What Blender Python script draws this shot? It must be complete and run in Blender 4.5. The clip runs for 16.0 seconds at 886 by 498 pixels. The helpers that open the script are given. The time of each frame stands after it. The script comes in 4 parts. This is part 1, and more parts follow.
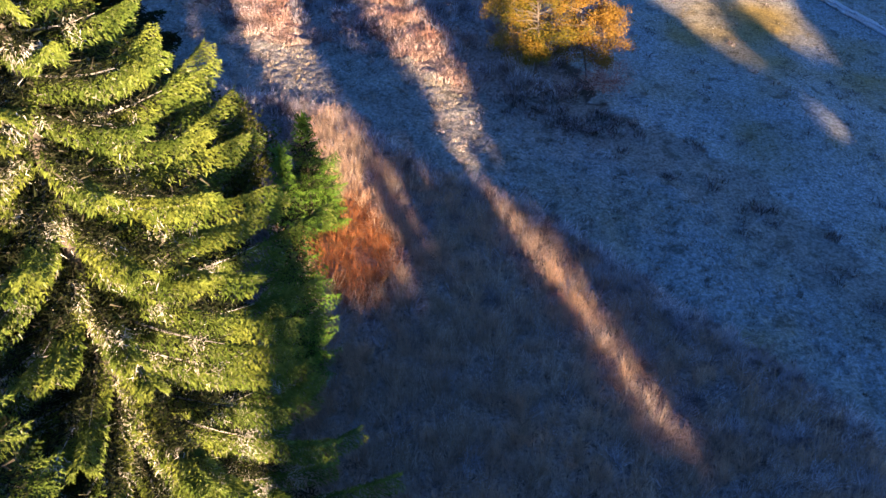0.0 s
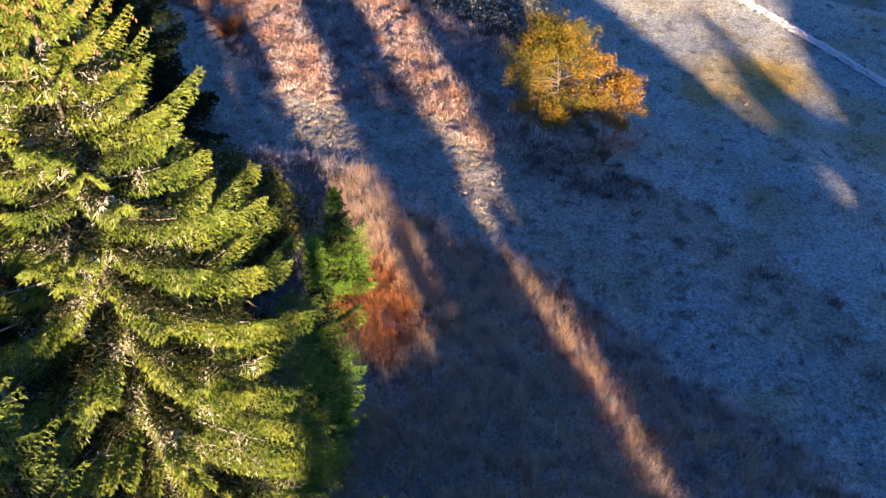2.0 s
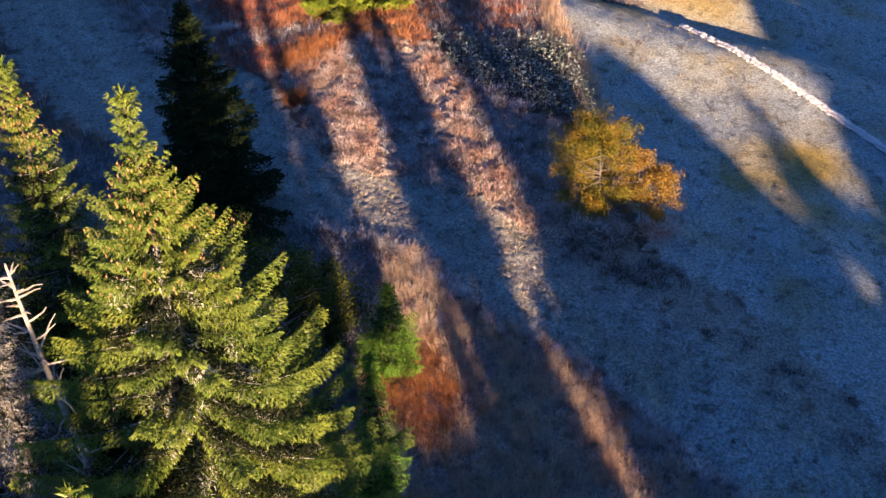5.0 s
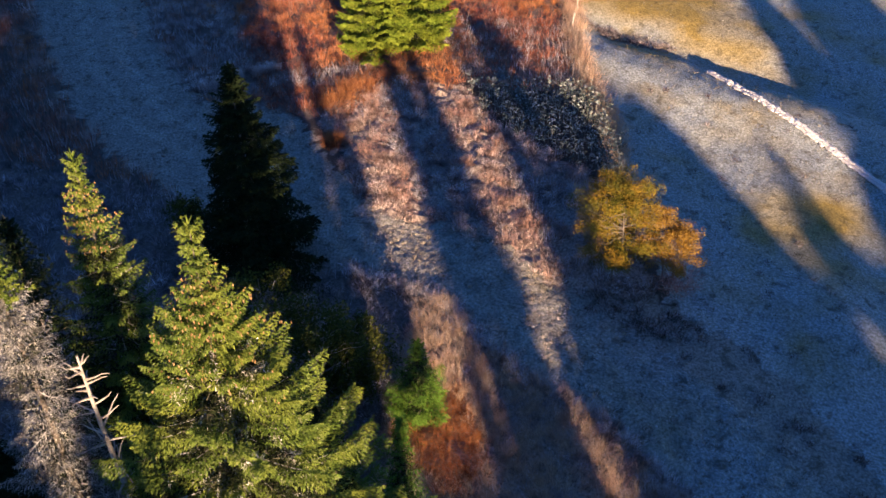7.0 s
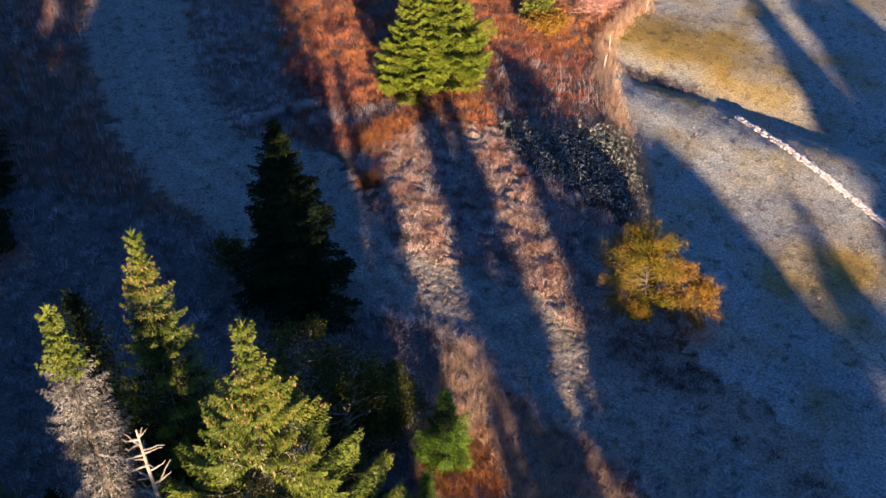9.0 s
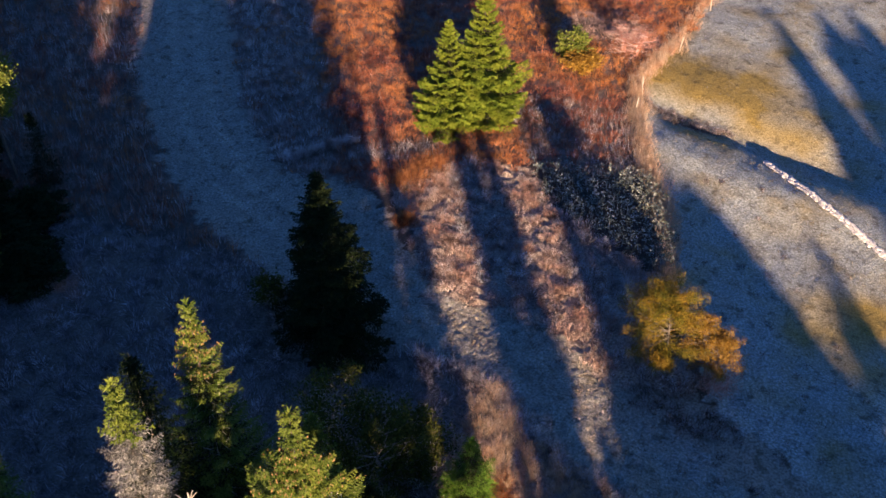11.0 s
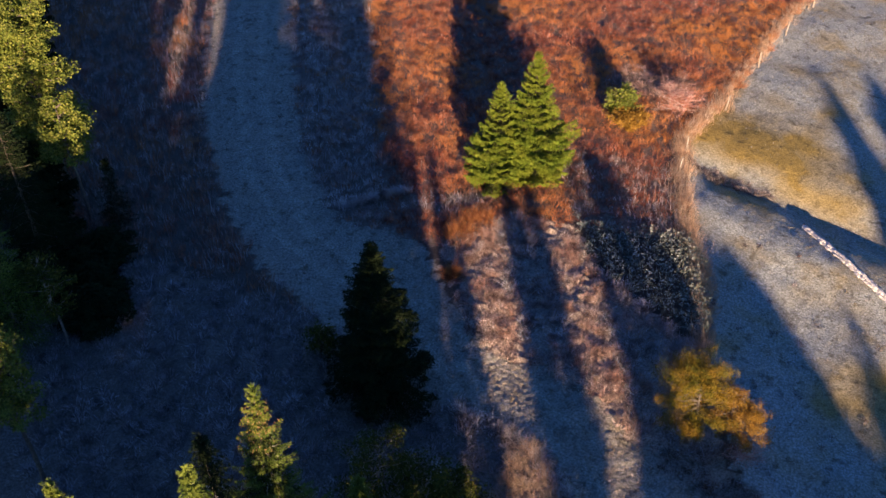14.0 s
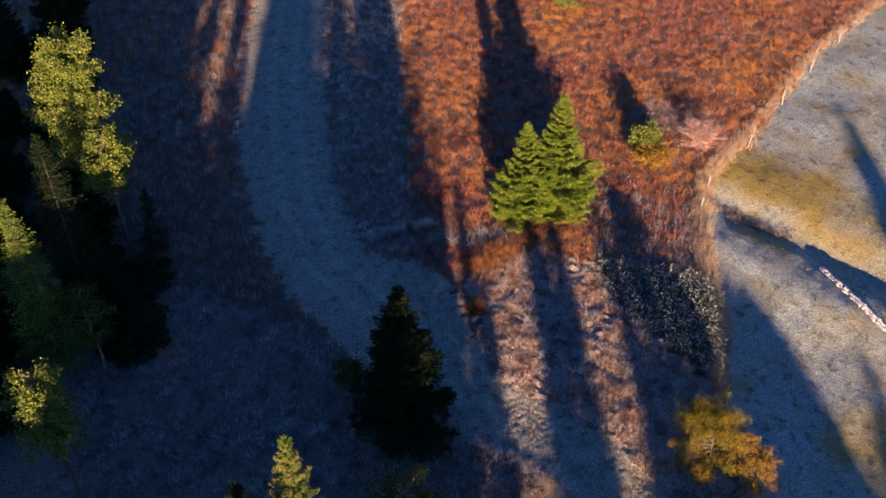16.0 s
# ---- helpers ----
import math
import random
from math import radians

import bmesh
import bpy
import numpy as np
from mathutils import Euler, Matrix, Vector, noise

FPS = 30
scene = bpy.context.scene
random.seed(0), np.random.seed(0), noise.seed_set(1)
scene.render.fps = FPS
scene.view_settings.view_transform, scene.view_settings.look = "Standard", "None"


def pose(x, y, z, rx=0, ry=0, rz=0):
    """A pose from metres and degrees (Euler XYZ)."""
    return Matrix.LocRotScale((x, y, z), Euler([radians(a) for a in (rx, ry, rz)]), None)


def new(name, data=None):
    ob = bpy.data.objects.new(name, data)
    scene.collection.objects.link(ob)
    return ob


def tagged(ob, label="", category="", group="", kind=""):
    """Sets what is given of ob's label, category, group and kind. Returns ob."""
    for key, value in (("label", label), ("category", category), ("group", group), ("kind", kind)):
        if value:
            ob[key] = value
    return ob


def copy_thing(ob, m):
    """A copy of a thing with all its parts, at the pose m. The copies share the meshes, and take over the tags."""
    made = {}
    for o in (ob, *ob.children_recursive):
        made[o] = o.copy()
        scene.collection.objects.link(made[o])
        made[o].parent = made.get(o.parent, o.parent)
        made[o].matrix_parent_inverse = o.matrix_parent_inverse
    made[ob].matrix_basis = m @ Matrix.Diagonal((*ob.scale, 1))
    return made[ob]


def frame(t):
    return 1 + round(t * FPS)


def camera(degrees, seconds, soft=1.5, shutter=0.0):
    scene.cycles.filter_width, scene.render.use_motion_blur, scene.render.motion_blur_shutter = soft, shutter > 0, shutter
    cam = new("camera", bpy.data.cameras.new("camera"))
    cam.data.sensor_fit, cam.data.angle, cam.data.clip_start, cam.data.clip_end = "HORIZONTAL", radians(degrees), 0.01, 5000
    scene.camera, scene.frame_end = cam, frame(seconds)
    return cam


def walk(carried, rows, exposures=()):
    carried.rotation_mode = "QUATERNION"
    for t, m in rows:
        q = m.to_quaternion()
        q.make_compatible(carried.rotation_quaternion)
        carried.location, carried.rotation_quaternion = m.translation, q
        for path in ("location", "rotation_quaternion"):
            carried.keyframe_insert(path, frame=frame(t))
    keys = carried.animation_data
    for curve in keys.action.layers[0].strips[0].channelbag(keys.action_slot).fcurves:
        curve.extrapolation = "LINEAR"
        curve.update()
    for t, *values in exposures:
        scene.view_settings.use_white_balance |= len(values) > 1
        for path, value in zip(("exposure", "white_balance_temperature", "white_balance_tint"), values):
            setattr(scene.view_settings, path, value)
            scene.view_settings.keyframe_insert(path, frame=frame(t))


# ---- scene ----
cam = camera(48.6, 16.0, soft=1.5)
METRES, EYE, TILT, LEAN, TURN = 22.0, 18.0, -40.0, 0.0, 0.0
ROWS = [
    (0.0, 0.0, 0.0, 0.0, -0.0, 0.0, 0.0),
    (0.5, 0.0005, -0.0209, 0.0238, 0.26, -0.03, -0.18),
    (1.0, 0.0009, -0.0402, 0.0457, 0.53, -0.05, -0.37),
    (1.5, 0.0008, -0.0613, 0.07, 0.86, -0.07, -0.64),
    (2.0, 0.0005, -0.0809, 0.0926, 1.27, -0.1, -0.97),
    (2.5, -0.0001, -0.1017, 0.1173, 1.72, -0.14, -1.34),
    (3.0, -0.0003, -0.1213, 0.1399, 2.17, -0.17, -1.71),
    (3.5, -0.0003, -0.1429, 0.1647, 2.67, -0.22, -2.14),
    (4.0, -0.0003, -0.1625, 0.1873, 3.1, -0.26, -2.52),
    (6.5, -0.001, -0.2654, 0.309, 5.17, -0.57, -4.28),
    (7.0, -0.0013, -0.2851, 0.3319, 5.6, -0.63, -4.64),
    (7.5, -0.0018, -0.3058, 0.3564, 6.07, -0.7, -5.03),
    (8.0, -0.0018, -0.3251, 0.3791, 6.49, -0.76, -5.38),
    (8.5, -0.0013, -0.3466, 0.404, 6.96, -0.83, -5.76),
    (9.0, -0.0021, -0.3653, 0.4264, 7.36, -0.88, -6.12),
    (11.5, -0.0042, -0.4659, 0.5474, 9.72, -1.33, -8.14),
    (12.0, -0.005, -0.4848, 0.57, 10.21, -1.41, -8.56),
    (12.5, -0.0053, -0.5053, 0.5947, 10.74, -1.52, -9.01),
    (13.0, -0.0053, -0.5248, 0.6179, 11.2, -1.62, -9.38),
    (13.5, -0.0053, -0.5456, 0.6431, 11.62, -1.72, -9.72),
    (14.0, -0.0055, -0.5656, 0.6659, 11.99, -1.79, -10.01),
    (14.5, -0.0059, -0.5862, 0.6916, 12.41, -1.91, -10.36),
    (15.0, -0.0068, -0.6053, 0.7144, 12.79, -1.99, -10.69),
    (15.5, -0.0077, -0.6256, 0.7393, 13.18, -2.06, -11.01),
    (16.0, -0.0077, -0.6457, 0.7634, 13.49, -2.15, -11.26),
]
walk(cam, [(t, pose(0, 0, EYE, TILT, LEAN, TURN) @ pose(METRES * x, METRES * y, METRES * z, 90 + pitch, roll, yaw)) for t, x, y, z, yaw, pitch, roll in ROWS],
     exposures=[(0.0, 2.44), (4.0, 2.13), (9.0, 1.72), (16.0, 1.53)])

# ---- light: a low winter sun behind the camera, clear sky ----
ELEV = 10.0
SHADE = Vector((-0.36, 0.933, 0.0)).normalized()          # the way that shadows fall
world = bpy.data.worlds.new("sky")
scene.world = world
world.use_nodes = True
wn = world.node_tree.nodes
sky = wn.new("ShaderNodeTexSky")
sky.sky_type, sky.sun_disc = "NISHITA", False
sky.air_density, sky.dust_density, sky.ozone_density = 1.0, 0.0, 3.0
sky.sun_elevation, sky.sun_rotation = radians(ELEV), radians(158.9)
wn["Background"].inputs["Strength"].default_value = 0.069
deep = wn.new("ShaderNodeHueSaturation")
deep.inputs["Hue"].default_value, deep.inputs["Saturation"].default_value = 0.523, 1.22
world.node_tree.links.new(sky.outputs[0], deep.inputs["Color"])
world.node_tree.links.new(deep.outputs[0], wn["Background"].inputs["Color"])
sun = new("sun", bpy.data.lights.new("sun", "SUN"))
sun.data.energy, sun.data.angle, sun.data.color = 5.0, radians(0.55), (1.0, 0.685, 0.44)
beam = Vector((SHADE.x * math.cos(radians(ELEV)), SHADE.y * math.cos(radians(ELEV)), -math.sin(radians(ELEV))))
sun.rotation_euler = beam.to_track_quat("-Z", "Y").to_euler()

rng = np.random.default_rng(7)


# ---- materials ----
def material(name, rough=0.8, spec=0.25):
    m = bpy.data.materials.new(name)
    m.use_nodes = True
    bsdf = m.node_tree.nodes["Principled BSDF"]
    bsdf.inputs["Roughness"].default_value = rough
    bsdf.inputs["Specular IOR Level"].default_value = spec
    return m, m.node_tree.nodes, m.node_tree.links, bsdf


def ramp(nodes, stops):
    r = nodes.new("ShaderNodeValToRGB")
    while len(r.color_ramp.elements) < len(stops):
        r.color_ramp.elements.new(0.5)
    for e, (p, c) in zip(r.color_ramp.elements, stops):
        e.position, e.color = p, (*c, 1)
    return r


def noise_tex(nodes, links, scale, detail=4.0, rough=0.55):
    co = nodes.new("ShaderNodeTexCoord")
    n = nodes.new("ShaderNodeTexNoise")
    n.inputs["Scale"].default_value, n.inputs["Detail"].default_value, n.inputs["Roughness"].default_value = scale, detail, rough
    links.new(co.outputs["Object"], n.inputs["Vector"])
    return n


def mix(nodes, links, fac, a, b):
    m = nodes.new("ShaderNodeMix")
    m.data_type = "RGBA"
    for sock, v in ((m.inputs[0], fac), (m.inputs[6], a), (m.inputs[7], b)):
        if hasattr(v, "links"):
            links.new(v, sock)
        else:
            sock.default_value = v if isinstance(v, float) else (*v, 1)
    return m.outputs[2]


def plant_material(name, stops, patch=None, patch_scale=0.25, rough=0.85, spec=0.06, glow=0.0, clump=None, clump_scale=1.6):
    """Leaves and blades: colour by island, drifting over the ground in patches."""
    m, nodes, links, bsdf = material(name, rough, spec)
    geo = nodes.new("ShaderNodeNewGeometry")
    r = ramp(nodes, stops)
    links.new(geo.outputs["Random Per Island"], r.inputs[0])
    col = r.outputs[0]
    if patch:
        n = noise_tex(nodes, links, patch_scale, 3.0)
        f = ramp(nodes, [(0.42, (0, 0, 0)), (0.62, (1, 1, 1))])
        links.new(n.outputs[0], f.inputs[0])
        col = mix(nodes, links, f.outputs[0], col, patch)
    if clump:
        n = noise_tex(nodes, links, clump_scale, 4.0, 0.65)
        f = ramp(nodes, [(0.47, (0, 0, 0)), (0.60, (0.9, 0.9, 0.9))])
        links.new(n.outputs[0], f.inputs[0])
        col = mix(nodes, links, f.outputs[0], col, clump)
    links.new(col, bsdf.inputs["Base Color"])
    if glow:
        bsdf.inputs["Subsurface Weight"].default_value = 0.0
        tr = nodes.new("ShaderNodeBsdfTranslucent")
        links.new(col, tr.inputs["Color"])
        mx = nodes.new("ShaderNodeMixShader")
        mx.inputs[0].default_value = glow
        links.new(bsdf.outputs[0], mx.inputs[1])
        links.new(tr.outputs[0], mx.inputs[2])
        links.new(mx.outputs[0], nodes["Material Output"].inputs["Surface"])
    return m


def bark_material(name, a, b, scale=9.0):
    m, nodes, links, bsdf = material(name, 0.9, 0.15)
    n = noise_tex(nodes, links, scale, 6.0, 0.65)
    r = ramp(nodes, [(0.35, a), (0.65, b)])
    links.new(n.outputs[0], r.inputs[0])
    links.new(r.outputs[0], bsdf.inputs["Base Color"])
    bump = nodes.new("ShaderNodeBump")
    bump.inputs["Strength"].default_value, bump.inputs["Distance"].default_value = 0.6, 0.03
    links.new(n.outputs[0], bump.inputs["Height"])
    links.new(bump.outputs[0], bsdf.inputs["Normal"])
    return m


def ground_material():
    m, nodes, links, bsdf = material("ground_turf", 0.9, 0.15)
    att = nodes.new("ShaderNodeAttribute")
    att.attribute_name = "cover"
    sep = nodes.new("ShaderNodeSeparateColor")
    links.new(att.outputs["Color"], sep.inputs[0])
    fine, mid, big = noise_tex(nodes, links, 9.0, 6.0, 0.7), noise_tex(nodes, links, 1.6, 5.0, 0.6), noise_tex(nodes, links, 0.22, 4.0)
    soil = ramp(nodes, [(0.3, (0.04, 0.034, 0.028)), (0.7, (0.12, 0.10, 0.085))])
    lane = ramp(nodes, [(0.32, (0.13, 0.135, 0.10)), (0.5, (0.36, 0.345, 0.29)), (0.7, (0.62, 0.59, 0.54))])
    lea = ramp(nodes, [(0.3, (0.12, 0.135, 0.10)), (0.5, (0.315, 0.345, 0.33)), (0.7, (0.57, 0.62, 0.64))])
    for r in (soil, lane, lea):
        links.new(fine.outputs[0], r.inputs[0])
    warm = ramp(nodes, [(0.50, (0, 0, 0)), (0.70, (0.7, 0.7, 0.7))])
    links.new(big.outputs[0], warm.inputs[0])
    ochre = ramp(nodes, [(0.3, (0.17, 0.125, 0.035)), (0.7, (0.42, 0.31, 0.10))])
    links.new(fine.outputs[0], ochre.inputs[0])
    melt = nodes.new("ShaderNodeMath")
    melt.operation = "MULTIPLY_ADD"
    links.new(sep.outputs[2], melt.inputs[0])
    melt.inputs[1].default_value = 1.0
    links.new(warm.outputs[0], melt.inputs[2])
    melt.use_clamp = True
    lea_c = mix(nodes, links, melt.outputs[0], lea.outputs[0], ochre.outputs[0])
    dark = ramp(nodes, [(0.55, (0, 0, 0)), (0.68, (0.62, 0.62, 0.62))])
    links.new(mid.outputs[0], dark.inputs[0])
    c = mix(nodes, links, sep.outputs[0], soil.outputs[0], lane.outputs[0])
    c = mix(nodes, links, sep.outputs[1], c, lea_c)
    straw = ramp(nodes, [(0.36, (0.15, 0.115, 0.09)), (0.52, (0.40, 0.32, 0.265)), (0.68, (0.66, 0.57, 0.51))])
    links.new(fine.outputs[0], straw.inputs[0])
    c = mix(nodes, links, att.outputs["Alpha"], c, straw.outputs[0])
    c = mix(nodes, links, dark.outputs[0], c, (0.06, 0.05, 0.03))
    links.new(c, bsdf.inputs["Base Color"])
    add = nodes.new("ShaderNodeMath")
    add.operation = "ADD"
    links.new(fine.outputs[0], add.inputs[0])
    links.new(mid.outputs[0], add.inputs[1])
    bump = nodes.new("ShaderNodeBump")
    bump.inputs["Strength"].default_value, bump.inputs["Distance"].default_value = 0.9, 0.10
    links.new(add.outputs[0], bump.inputs["Height"])
    links.new(bump.outputs[0], bsdf.inputs["Normal"])
    return m


MAT_GROUND = ground_material()
MAT_TALL = plant_material("dry_tall_grass", [(0.0, (0.36, 0.25, 0.18)), (0.4, (0.60, 0.44, 0.32)), (0.75, (0.74, 0.59, 0.45)), (1.0, (0.84, 0.77, 0.68))], (0.66, 0.45, 0.31), 0.7, clump=(0.43, 0.315, 0.225), clump_scale=2.4, glow=0.3)
MAT_RUST = plant_material("rust_grass", [(0.0, (0.20, 0.07, 0.035)), (0.5, (0.43, 0.155, 0.06)), (1.0, (0.56, 0.31, 0.15))], (0.45, 0.19, 0.07), 0.8, clump=(0.13, 0.05, 0.03), clump_scale=2.8)
MAT_REED = plant_material("red_brown_stems", [(0.0, (0.11, 0.045, 0.042)), (0.3, (0.31, 0.10, 0.06)), (0.7, (0.55, 0.175, 0.09)), (0.9, (0.66, 0.34, 0.22)), (1.0, (0.80, 0.68, 0.62))], (0.58, 0.26, 0.09), 0.11, clump=(0.12, 0.05, 0.045), clump_scale=1.2, glow=0.15)
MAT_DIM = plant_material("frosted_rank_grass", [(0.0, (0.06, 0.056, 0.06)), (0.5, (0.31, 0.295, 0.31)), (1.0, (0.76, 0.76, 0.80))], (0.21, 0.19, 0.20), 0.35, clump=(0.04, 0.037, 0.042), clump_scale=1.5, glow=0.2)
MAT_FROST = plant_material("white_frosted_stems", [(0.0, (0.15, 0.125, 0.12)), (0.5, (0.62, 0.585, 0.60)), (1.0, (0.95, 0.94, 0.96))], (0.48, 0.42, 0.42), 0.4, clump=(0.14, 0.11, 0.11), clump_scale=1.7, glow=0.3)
MAT_TUSSOCK = plant_material("frosted_tussock", [(0.0, (0.18, 0.115, 0.098)), (0.5, (0.47, 0.345, 0.305)), (1.0, (0.80, 0.72, 0.69))], (0.48, 0.29, 0.225), 0.45, clump=(0.13, 0.085, 0.075), clump_scale=1.5)
MAT_NETTLE = plant_material("frosted_nettle_leaf", [(0.0, (0.06, 0.075, 0.06)), (0.5, (0.20, 0.23, 0.205)), (1.0, (0.46, 0.5, 0.485))], clump=(0.06, 0.075, 0.06), clump_scale=1.8)
MAT_HEATH = plant_material("brown_heath_tuft", [(0.0, (0.07, 0.05, 0.045)), (0.6, (0.25, 0.19, 0.17)), (1.0, (0.62, 0.58, 0.57))], clump=(0.08, 0.06, 0.05), clump_scale=2.5)
MAT_TURF = plant_material("frosted_turf_blade", [(0.0, (0.17, 0.14, 0.105)), (0.5, (0.45, 0.375, 0.31)), (1.0, (0.76, 0.67, 0.60))], (0.36, 0.315, 0.24), 0.3, clump=(0.13, 0.11, 0.085), clump_scale=2.0)
MAT_MEADOW = plant_material("meadow_blade", [(0.0, (0.06, 0.055, 0.03)), (0.6, (0.27, 0.245, 0.17)), (1.0, (0.52, 0.50, 0.46))], (0.25, 0.19, 0.07), 0.22, clump=(0.06, 0.055, 0.035), clump_scale=2.2)
MAT_SPRUCE = plant_material("spruce_needles", [(0.0, (0.065, 0.105, 0.018)), (0.5, (0.145, 0.205, 0.038)), (0.92, (0.225, 0.285, 0.06)), (1.0, (0.40, 0.41, 0.27))], (0.21, 0.25, 0.042), 0.6, rough=0.8, spec=0.06, glow=0.08, clump=(0.075, 0.12, 0.02), clump_scale=1.4)
# spruce needles for shaded trees, with the deep shade put into the colour
MAT_SPRUCE_SHADED = plant_material("shaded_spruce_needles", [(0.0, (0.008, 0.015, 0.007)), (0.6, (0.015, 0.026, 0.011)), (1.0, (0.032, 0.046, 0.019))], (0.02, 0.033, 0.012), 0.6, rough=0.85, spec=0.04)
MAT_YOUNG = plant_material("young_spruce_needles", [(0.0, (0.045, 0.11, 0.015)), (0.6, (0.10, 0.21, 0.025)), (1.0, (0.18, 0.28, 0.05))], (0.13, 0.24, 0.035), 0.7, rough=0.8, spec=0.06, glow=0.06)
MAT_FRESH = plant_material("fresh_spruce_needles", [(0.0, (0.07, 0.115, 0.015)), (0.6, (0.14, 0.205, 0.022)), (1.0, (0.22, 0.28, 0.04))], (0.20, 0.245, 0.03), 0.7, rough=0.8, spec=0.06, glow=0.06)
MAT_GREY = plant_material("dead_grey_twigs", [(0.0, (0.07, 0.068, 0.065)), (0.5, (0.25, 0.245, 0.235)), (1.0, (0.58, 0.58, 0.56))], clump=(0.06, 0.06, 0.055), clump_scale=1.3)
MAT_PALE = plant_material("pale_lichen", [(0.0, (0.30, 0.30, 0.25)), (1.0, (0.66, 0.64, 0.57))])
# near-black, so gaps between the boughs carry their shade in the colour
MAT_INNER = plant_material("shade_black_inner_twigs", [(0.0, (0.008, 0.011, 0.005)), (0.85, (0.024, 0.031, 0.012)), (1.0, (0.11, 0.10, 0.07))])
MAT_BIRCH = plant_material("autumn_birch_leaf", [(0.0, (0.055, 0.075, 0.012)), (0.5, (0.155, 0.145, 0.018)), (1.0, (0.34, 0.21, 0.03))], (0.27, 0.165, 0.022), 0.7, rough=0.7, spec=0.12, glow=0.2, clump=(0.075, 0.09, 0.014), clump_scale=1.1)
MAT_ORANGE = plant_material("orange_birch_leaf", [(0.0, (0.18, 0.10, 0.02)), (0.6, (0.31, 0.175, 0.03)), (1.0, (0.40, 0.27, 0.06))], rough=0.7, spec=0.12, glow=0.25)
MAT_LIME = plant_material("lime_green_leaf", [(0.0, (0.07, 0.10, 0.018)), (0.6, (0.16, 0.20, 0.035)), (1.0, (0.27, 0.275, 0.065))], rough=0.7, spec=0.12, glow=0.2)
# olive leaf dimmed in its colour for the bushes that stand in shade
MAT_OLIVE = plant_material("shade_dimmed_olive_leaf", [(0.0, (0.03, 0.042, 0.01)), (0.7, (0.075, 0.09, 0.018)), (1.0, (0.13, 0.125, 0.024))], rough=0.8, spec=0.08, glow=0.2)
MAT_PINKTWIG = plant_material("frosted_red_twig", [(0.0, (0.25, 0.10, 0.08)), (0.6, (0.50, 0.26, 0.21)), (1.0, (0.66, 0.55, 0.50))])
MAT_CONE = plant_material("spruce_cone", [(0.0, (0.20, 0.12, 0.05)), (1.0, (0.38, 0.25, 0.12))], rough=0.6)
MAT_BARK = bark_material("spruce_bark", (0.06, 0.05, 0.042), (0.19, 0.165, 0.14))
MAT_LICHEN = bark_material("lichened_bark", (0.13, 0.125, 0.11), (0.56, 0.55, 0.51), 6.0)
MAT_SNAG = bark_material("bleached_dead_wood", (0.20, 0.17, 0.14), (0.46, 0.42, 0.37), 5.0)
MAT_BIRCHBARK = bark_material("birch_bark", (0.10, 0.08, 0.065), (0.34, 0.30, 0.27), 7.0)
MAT_STONE = bark_material("frosted_stone", (0.42, 0.40, 0.39), (0.74, 0.73, 0.73), 5.0)


# ---- plan ----
LANE = [(22, 4.5), (16, 11), (11, 15.9), (7.9, 18.9), (5.9, 20.7), (3.7, 23), (2.1, 24.4), (-1.6, 26.5), (-3.7, 29.2), (-8.1, 30.6), (-13, 32.5), (-17.2, 34.9),
        (-22.2, 38.2), (-26.2, 42.6), (-31.5, 50.9), (-36.5, 61.8), (-39.5, 71.2), (-44, 90), (-50, 120), (-43, 120), (-38, 90), (-33.8, 73.1),
        (-28.5, 59.8), (-23.2, 48.6), (-18.7, 42.6), (-13.2, 42), (-11.6, 40), (-9.3, 36.5), (-6.7, 34.6), (-4, 34.1), (-1.4, 32.9), (1.2, 30.8),
        (4.3, 28.8), (7.4, 26), (9.2, 24), (11.9, 21), (16, 16.5), (24, 8)]
MEADOW = [(26, 120), (13.4, 89.2), (7.5, 76.4), (3.5, 62.8), (1, 56.3), (1.3, 52), (1.9, 47.6), (2.9, 44.7), (3.6, 42), (3.8, 38), (5, 34), (6, 30.3), (8.3, 29.2),
          (11.4, 25.8), (13.3, 22.4), (18, 17), (28, 6), (120, -10), (120, 120)]
ROUGH = [(-11.8, 42), (-9.3, 36.5), (-6.7, 34.6), (-4, 34.1), (-1.4, 32.9), (1.2, 30.8), (5, 31), (3.8, 38), (2.2, 38.8), (-2.6, 42.2), (-4.8, 45.8), (-8.4, 45.4)]
HEATH = [(1.2, 30.8), (4.3, 28.8), (7.4, 26), (9.2, 24), (11.9, 21), (16, 16.5), (24, 8), (28, 6), (18, 17), (13.3, 22.4), (11.4, 25.8), (8.3, 29.2), (6, 30.3), (5, 32)]
NETTLE = [(-4.8, 45.8), (-2.6, 42.2), (2.2, 38.8), (3.7, 38.5), (3.6, 42), (2.9, 44.7), (1.6, 46.2), (-2, 46)]
REED = [(-11.8, 42), (-8.4, 45.4), (-4.8, 45.8), (1.6, 46.2), (1.9, 47.6), (1.3, 52), (1, 56.3), (3.5, 62.8), (7.5, 76.4), (13.4, 89.2), (20, 104), (-40, 104),
        (-38, 90), (-33.8, 73.1), (-28.5, 59.8), (-23.2, 48.6), (-18.7, 42.6), (-13.2, 42)]
WEST = [(-17.2, 34.9), (-22.2, 38.2), (-26.2, 42.6), (-31.5, 50.9), (-36.5, 61.8), (-39.5, 71.2), (-44, 90), (-70, 90), (-70, 30), (-34, 37)]
DALE = [(-4, 29), (-8.1, 30.6), (-13, 32.5), (-17.2, 34.9), (-34, 37), (-50, 30), (-40, 12), (-4, 12)]
